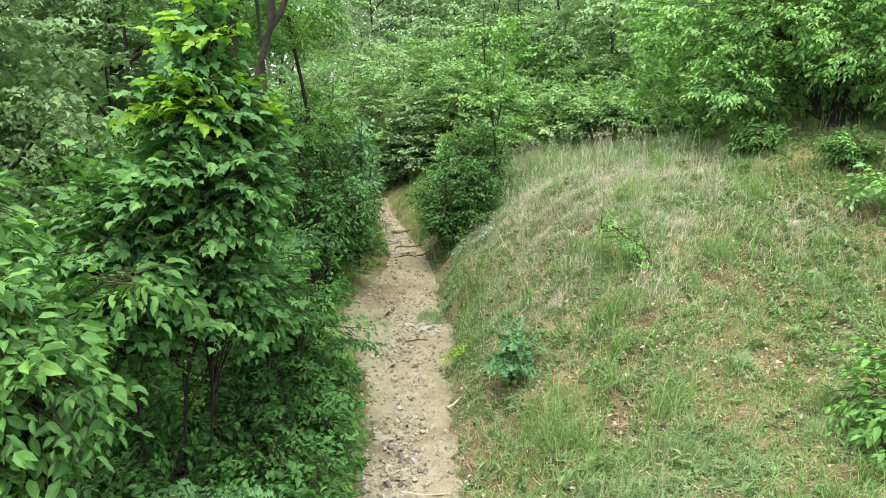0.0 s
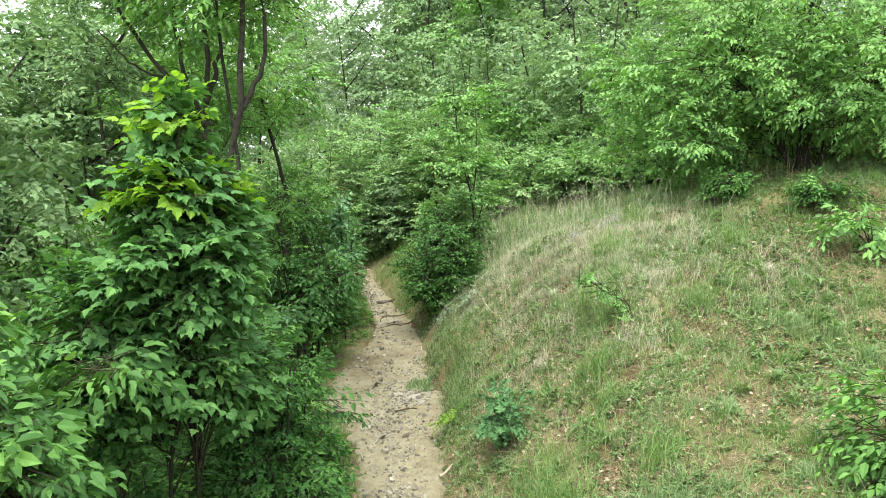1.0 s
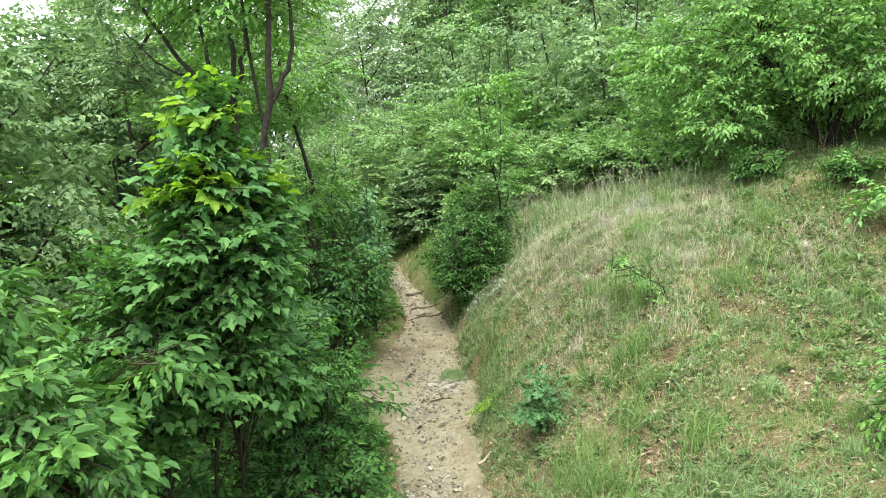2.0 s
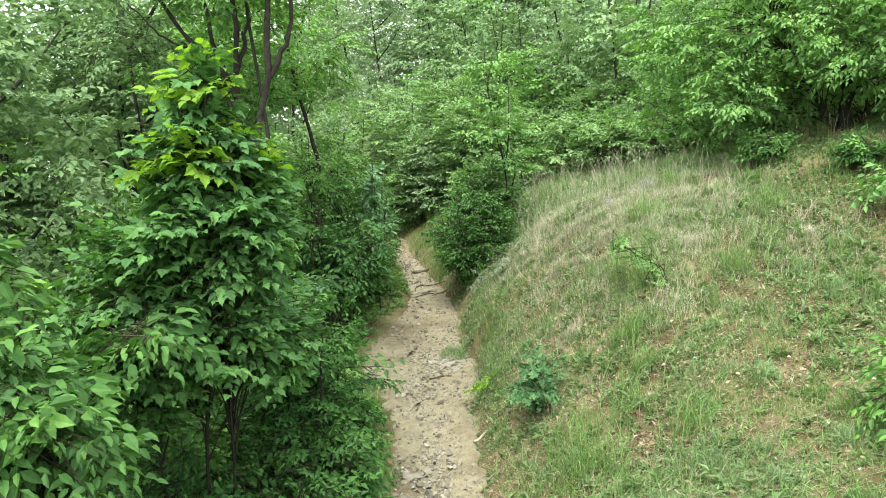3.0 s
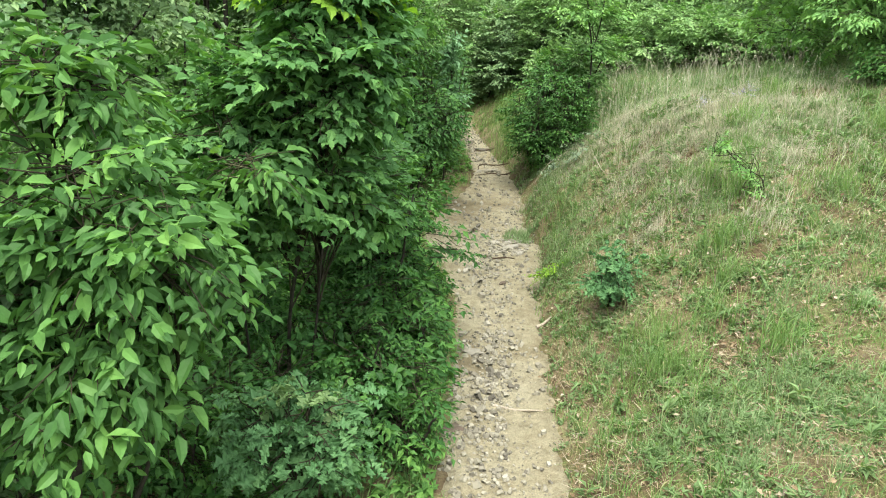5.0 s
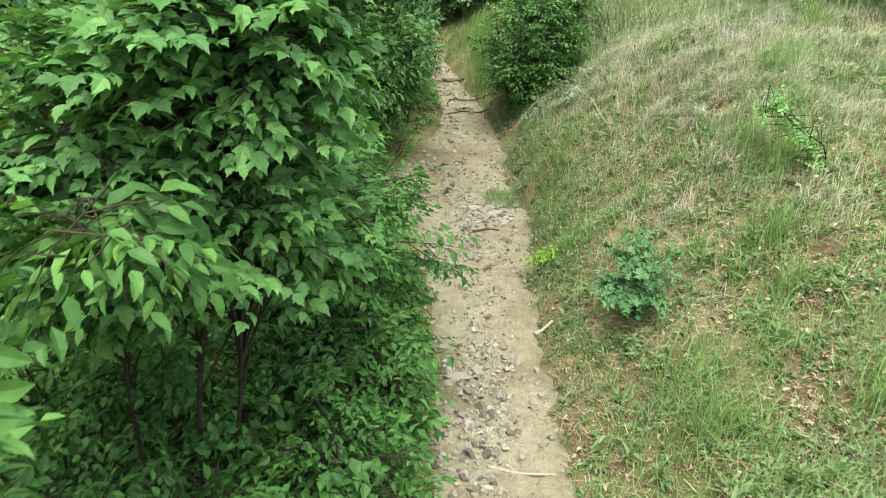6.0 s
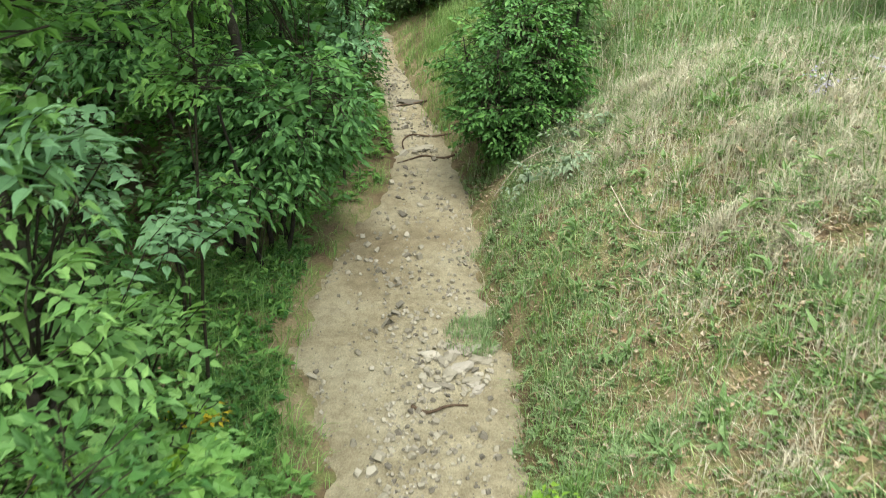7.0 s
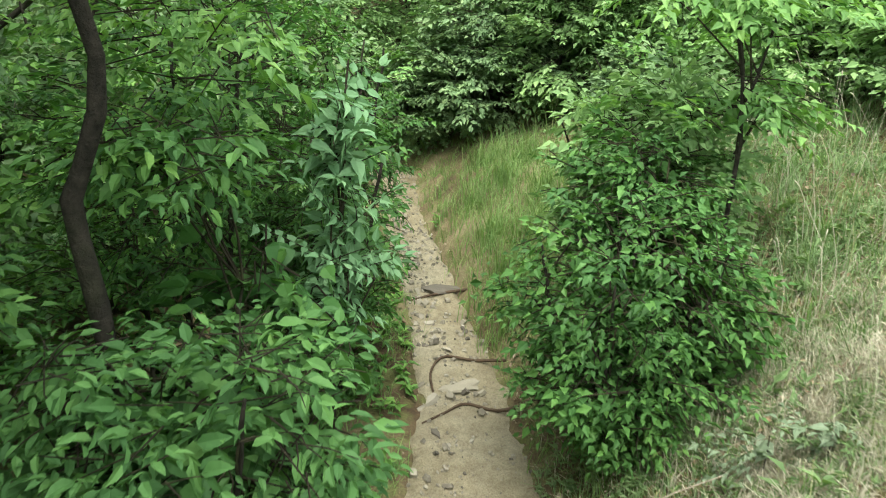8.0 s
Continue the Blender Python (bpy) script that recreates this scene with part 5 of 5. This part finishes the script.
def litter(name, rng, x, y, label):
    n = len(x)
    at = np.stack([x, y, ground_z(x, y) + rng.uniform(0.004, 0.05, n)], 1)
    a = rng.uniform(0, 6.28, n)
    along = np.stack([np.cos(a), np.sin(a), rng.normal(0, 0.35, n)], 1)
    normal = np.stack([rng.normal(0, 0.5, n), rng.normal(0, 0.5, n), np.ones(n)], 1)
    ln = 0.01 + 0.03 * rng.random(n) ** 4 * (1 + 0.5 * (wob(x, y, 1.2) > 0.3))
    v, f = blades(KITE, at, along, normal, ln, ln * 0.6)
    return tagged(new(name, mesh_of(name, v, f, LITTER)), label, "leaf litter", kind="stuff")


x, y = scatter(G, 90000, 0.3, 6.0, 2.4, 12, lambda x, y, r: off_trail(x, y, -0.02) & nearer(x, y, r) & (G.random(len(x)) < np.clip(1.0 - 0.8 * patchy(x, y), 0.1, 1)))
litter("leaf_litter", G, x, y, "dry tan and brown fallen leaves on the slope")
xs, ys = [], []
for cx, cy, n in ((2.0, 5.1, 700), (1.75, 5.75, 420), (2.35, 4.6, 600), (2.7, 5.5, 600), (1.35, 5.35, 300), (1.5, 4.2, 260), (2.1, 6.6, 300), (3.1, 5.0, 500), (1.25, 7.1, 220), (1.6, 7.4, 260)):
    xs.append(G.normal(cx, 0.17, n))
    ys.append(G.normal(cy, 0.13, n))
for cx, cy, r, deep in HOLLOWS[:8]:
    xs.append(G.normal(cx, r, 260))
    ys.append(G.normal(cy, r * 0.8, 260))
litter("curled_litter", G, np.concatenate(xs), np.concatenate(ys), "heaps of curled dry brown leaves in hollows")
x, y = scatter(G, 5000, -3.0, 0.0, 2.4, 14, lambda x, y, r: off_trail(x, y, 0.0))
litter("thicket_litter", G, x, y, "dry brown fallen leaves under the thicket")


# ---- small things on and beside the trail ----
def tapered(name, points, r0, r1, mat, label, category, sides=6, n=14, group=""):
    p = curve(points, n)
    foot = p[0].copy()
    top = tagged(new(name, mesh_of(name, *tube(p - foot, np.linspace(r0, r1, n), sides), mat, True)), label, category, group)
    top.location = foot
    return top


def on_trail(x, y, lift=0.0):
    return (x, y, float(trail_z(np.array(x), np.array(y))) + lift)


tapered("tree_root", [on_trail(0.36, 10.5, 0.03), on_trail(0.22, 10.55, 0.008), on_trail(0.06, 10.62, 0.008), on_trail(-0.05, 10.52, 0.005), on_trail(-0.16, 10.42, 0.0)], 0.011, 0.005, ROOT, "exposed brown root crossing the earth path", "root", group="exposed roots")
tapered("tree_root", [on_trail(0.3, 10.95, 0.02), on_trail(0.12, 11.05, 0.008), on_trail(-0.06, 11.08, 0.008), on_trail(-0.13, 10.9, 0.004), on_trail(-0.11, 10.7, 0.0)], 0.010, 0.006, ROOT, "exposed brown root crossing the earth path", "root", group="exposed roots")
tapered("tree_root", [on_trail(0.1, 11.86, 0.008), on_trail(-0.05, 11.9, 0.006), on_trail(-0.18, 11.84, 0.01), on_trail(-0.3, 11.8, -0.01)], 0.012, 0.006, ROOT, "exposed brown root crossing the earth path", "root", group="exposed roots")
tapered("stick", [on_trail(0.02, 7.4, 0.012), on_trail(0.1, 7.36, 0.014), on_trail(0.2, 7.42, 0.012), on_trail(0.3, 7.44, 0.01)], 0.011, 0.005, ROOT, "dark dry stick lying across the path", "stick")
tapered("wood_chip", [(0.44, 5.88, gz(0.44, 5.88) + 0.03), (0.49, 5.92, gz(0.49, 5.92) + 0.035), (0.55, 5.95, gz(0.55, 5.95) + 0.03)], 0.013, 0.01, DRY_WOOD, "pale broken piece of bleached wood", "stick")
tapered("dry_stem", [(1.05, 8.15, gz(1.05, 8.15) + 0.22), (1.15, 7.9, gz(1.15, 7.9) + 0.1), (1.32, 7.6, gz(1.32, 7.6) + 0.06), (1.5, 7.35, gz(1.5, 7.35) + 0.05)], 0.0035, 0.002, DRY_WOOD, "long pale dry stem lying in the grass", "stick", group="dry stems")
tapered("dry_stem", [(0.55, 9.35, gz(0.55, 9.35) + 0.1), (0.7, 9.3, gz(0.7, 9.3) + 0.2), (0.9, 9.25, gz(0.9, 9.25) + 0.16)], 0.004, 0.002, DRY_WOOD, "long pale dry stem lying in the grass", "stick", group="dry stems")
tapered("fallen_branch", [on_trail(0.1, 4.68, 0.0), on_trail(0.25, 4.64, 0.002), on_trail(0.42, 4.62, 0.0)], 0.009, 0.006, DRY_WOOD, "pale worn root end lying flush in the path", "root")


def rock(rng, flat=0.5, sub=1):
    """A broken angular stone about 1 across."""
    bm = bmesh.new()
    bmesh.ops.create_icosphere(bm, subdivisions=sub, radius=0.5)
    for v in bm.verts:
        v.co *= rng.uniform(0.62, 1.25)
        v.co.x *= 1.35
        v.co.z = max(-0.42, min(0.36, v.co.z)) * flat * (1 + 0.5 * v.co.x)
    me = bpy.data.meshes.new("stone")
    bm.to_mesh(me)
    bm.free()
    return me


S = np.random.default_rng(33)


def stone_at(x, y, size, mat, label, turn=0.0, flat=0.45):
    me = rock(S, flat, 2)
    me.materials.append(mat)
    ob = tagged(new("stone", me), label, "stone", "larger stones")
    ob.matrix_basis = pose(*on_trail(x, y, size * flat * 0.18), 0, 0, turn) @ Matrix.Diagonal((size, size * 0.7, size, 1))
    return ob


stone_at(-0.04, 5.42, 0.12, PALE_STONE, "flat pale stone half sunk in the path edge", 5, 0.35)
stone_at(0.18, 6.77, 0.06, DARK_STONE, "small dark stone lying on the path", 40, 0.7)
stone_at(0.27, 7.72, 0.11, PALE_STONE, "whitish broken stone beside the grass tuft", 20, 0.5)
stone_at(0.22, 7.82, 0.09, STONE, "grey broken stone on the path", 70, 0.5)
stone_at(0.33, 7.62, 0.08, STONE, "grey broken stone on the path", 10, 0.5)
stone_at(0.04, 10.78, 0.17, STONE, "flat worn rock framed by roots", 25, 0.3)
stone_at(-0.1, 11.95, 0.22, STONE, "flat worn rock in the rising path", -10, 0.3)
stone_at(-0.14, 4.35, 0.16, DARK_STONE, "dark rock at the broken path edge", 0, 0.4)
a, r = S.uniform(0, 6.28, 700), 0.17 * np.sqrt(S.random(700))
grass("path_tuft", S, 0.36 + r * np.cos(a), 8.0 + 1.1 * r * np.sin(a), 0.12, 0.003, SAGE, "small grass tuft growing in the path", 0.8)

for k in range(26):
    a, r = S.uniform(0, 6.28), 0.2 * math.sqrt(S.random())
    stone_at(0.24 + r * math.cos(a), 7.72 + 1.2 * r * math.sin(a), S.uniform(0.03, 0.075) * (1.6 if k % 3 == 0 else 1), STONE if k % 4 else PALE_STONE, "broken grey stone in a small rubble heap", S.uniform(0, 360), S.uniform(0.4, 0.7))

# silvery weed at the foot of the bush, mauve flowers, a yellow-green weed
for x, y, h, mat, lab, sd in ((0.72, 9.02, 0.3, SILVER, "silvery pale-leaved weed at the bush's foot", 1), (0.95, 8.85, 0.22, SILVER, "silvery pale-leaved weed at the bush's foot", 2), (1.05, 9.3, 0.24, SILVER, "silvery pale-leaved weed among the dry grass", 6), (1.22, 9.22, 0.2, SILVER, "silvery pale-leaved weed among the dry grass", 7), (0.55, 6.62, 0.14, YOUNG, "yellow-green weed tuft by the trail", 3), (-0.95, 7.05, 0.25, YELLOW, "weed with small yellow flowers below the trail", 5)):
    z = gz(x, y)
    shrub("weed", (x, y, z), [((x, y, z + h * 0.6), (h * 0.5, h * 0.5, h * 0.4))], [stem(x, y, [(0.01, 0, h * 0.5), (0.01, 0, h)], 0.004, 0.002)],
          PRIVET_SPRAYS, LANCE, 0.5, 6, [mat, HERB], TWIG, lab, "weed", seed=90 + sd, young=0.2, twigs=False)
x, y = 2.06, 6.04
z = gz(x, y)
shrub("locust_sprout", (x, y, z), [((1.7, 6.1, 1.55), (0.1, 0.1, 0.05)), ((1.84, 6.09, 1.44), (0.13, 0.1, 0.06)), ((1.97, 6.07, 1.32), (0.11, 0.1, 0.08))],
      [([(x, y, z - 0.03), (2.02, 6.06, z + 0.16), (1.88, 6.09, 1.42), (1.66, 6.11, 1.6)], 0.006, 0.002)],
      [spray(S, 0.2, 0.042, 0.5, 0.022, 0, 0.2, True) for _ in range(4)], OVATE, 0.5, 20, [LIGHT, HERB], TWIG, "slanting locust sprout with feathered leaves on the slope", "sapling", seed=97, shell=0.2, inner=0, face=0.3, share=0.6, limb=0.002)
for x, y in ((2.08, 8.17), (2.39, 8.07)):
    z = gz(x, y)
    shrub("flowering_weed", (x, y, z), [((x, y, z + 0.1), (0.11, 0.1, 0.05))], [stem(x, y, [(0.01, 0, 0.1), (0.01, 0, 0.2)], 0.003, 0.002)],
          [spray(S, 0.1, 0.016, 0.8, 0.012, 3, 0.1)], KITE, 0.8, 9, [FLOWER, HERB], TWIG, "pale mauve flowering weed on the slope", "weed", "flowering weeds", seed=int(x * 100), young=0.5, twigs=False)

# dim leafy growth on the bank below the trail
x, y = scatter(G, 1500, -2.2, -0.6, 6.4, 8.9, lambda x, y, r: off_trail(x, y, 0.08 + 0.1 * r))
# dark privet leaf on the weeds stands in for deep shade here
herbs("bank_weeds", G, x, y, 0.055, PRIVET, "small leafy weeds crowding the shady bank", KITE, 9, 0.45, 0.8)
x, y = scatter(G, 11000, -2.2, -0.5, 6.2, 9.0, lambda x, y, r: off_trail(x, y, 0.04 + 0.16 * r))
grass("bank_grass", G, x, y, 0.13, 0.0024, LUSH, "thin green grass on the shady bank", 1.0)

# ---- stones of the trail, last: the larger ones singly, the grit joined ----
def shard(rng, flat):
    """A sharp-edged broken chip about 1 across."""
    bm = bmesh.new()
    n = int(rng.integers(5, 8))
    a = np.sort(rng.uniform(0, 6.28, n)) * 0.55 + np.arange(n) * 6.28 / n * 0.45
    r = rng.uniform(0.36, 0.62, n)
    slant, high = rng.normal(0, 0.22, 2), 0.42 * flat
    low = [bm.verts.new((1.25 * q * math.cos(t), q * math.sin(t), -high)) for t, q in zip(a, r)]
    top = [bm.verts.new((1.25 * q * k * math.cos(t), q * k * math.sin(t), high + flat * q * (slant[0] * math.cos(t) + slant[1] * math.sin(t)))) for t, q, k in zip(a, r, rng.uniform(0.68, 0.95, n))]
    bm.faces.new(top)
    for i in range(n):
        j = (i + 1) % n
        bm.faces.new((low[i], low[j], top[j], top[i]))
    bmesh.ops.triangulate(bm, faces=bm.faces[:])
    me = bpy.data.meshes.new("stone")
    bm.to_mesh(me)
    bm.free()
    return me


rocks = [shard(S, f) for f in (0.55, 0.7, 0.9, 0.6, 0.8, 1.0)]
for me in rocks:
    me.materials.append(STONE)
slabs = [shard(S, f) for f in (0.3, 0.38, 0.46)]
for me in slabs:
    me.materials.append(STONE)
for k in range(60):
    y = S.uniform(4.2, 5.8) if k < 44 else S.uniform(9.6, 12.2)
    mid, half, _ = (float(v) for v in trail_line(y))
    x, s = mid + half * float(np.clip(S.normal(-0.45, 0.36), -1.0, 0.7)), S.uniform(0.028, 0.07)
    ob = new("stone", slabs[k % 3])
    ob.parent = trail
    ob.matrix_basis = pose(*on_trail(x, y, s * 0.14), S.normal(0, 20), S.normal(0, 20), S.uniform(0, 360)) @ Matrix.Diagonal((s * S.uniform(0.9, 1.4), s, s, 1))
count = 0
while count < 238:
    y = S.uniform(3.6, 12.5)
    mid, half, _ = (float(v) for v in trail_line(y))
    u = S.uniform(-0.98, 0.98) if S.random() < 0.5 else float(np.clip(S.normal(-0.15, 0.35), -0.98, 0.98))
    heap = 0.5 + 0.5 * math.sin(2.3 * y + 2.5 * u + 0.8) + (0.6 if u < -0.2 and y < 5.3 else 0)
    if S.random() > heap or (y > 9.5 and S.random() < 0.4):
        continue
    x, s = mid + u * half, S.uniform(0.02, 0.045) * (1.3 if S.random() < 0.15 else 1)
    ob = new("stone", rocks[count % 6])
    ob.parent = trail
    ob.matrix_basis = pose(*on_trail(x, y, s * 0.26), S.normal(0, 35), S.normal(0, 35), S.uniform(0, 360)) @ Matrix.Diagonal((s * S.uniform(0.8, 1.4), s, s, 1))
    count += 1
grit = Bag()
base = [np.array([v.co[:] for v in me.vertices]) for me in rocks]
tris = [np.array([p.vertices[:] for p in me.polygons]) for me in rocks]
many = 10000
gy_ = S.uniform(3, 14.5, many)
gm, gh, _ = trail_line(gy_)
gu_ = np.where(S.random(many) < 0.5, S.uniform(-1.08, 1.08, many), np.clip(S.normal(-0.1, 0.38, many), -1, 1))
gx_ = gm + gu_ * gh
# the chips lie in drifts
drift = 0.5 + 0.5 * wob(gx_ * 1.6 + 3, gy_, 1.5) + 0.35 * wob(gx_, gy_ + 4, 5.0) + 0.45 * (gy_ < 5.6) * (gu_ < 0.1) + 0.35 * (np.abs(gy_ - 7.5) < 0.6) * (gu_ > -0.4)
keep = (S.random(many) < drift) & ((gy_ < 9.2) | (S.random(many) < 0.6))
gx_, gy_, drift = gx_[keep], gy_[keep], np.clip(drift[keep], 0, 1)
gz_ = trail_z(gx_, gy_)
for k in range(len(gx_)):
    s = 0.006 + (0.01 + 0.02 * drift[k]) * S.random() ** 2.2
    m = np.array(pose(0, 0, 0, S.normal(0, 28), S.normal(0, 28), S.uniform(0, 360)).to_3x3())
    grit.add(base[k % 6] @ m.T * s + (gx_[k], gy_[k], gz_[k] + s * 0.24), tris[k % 6])
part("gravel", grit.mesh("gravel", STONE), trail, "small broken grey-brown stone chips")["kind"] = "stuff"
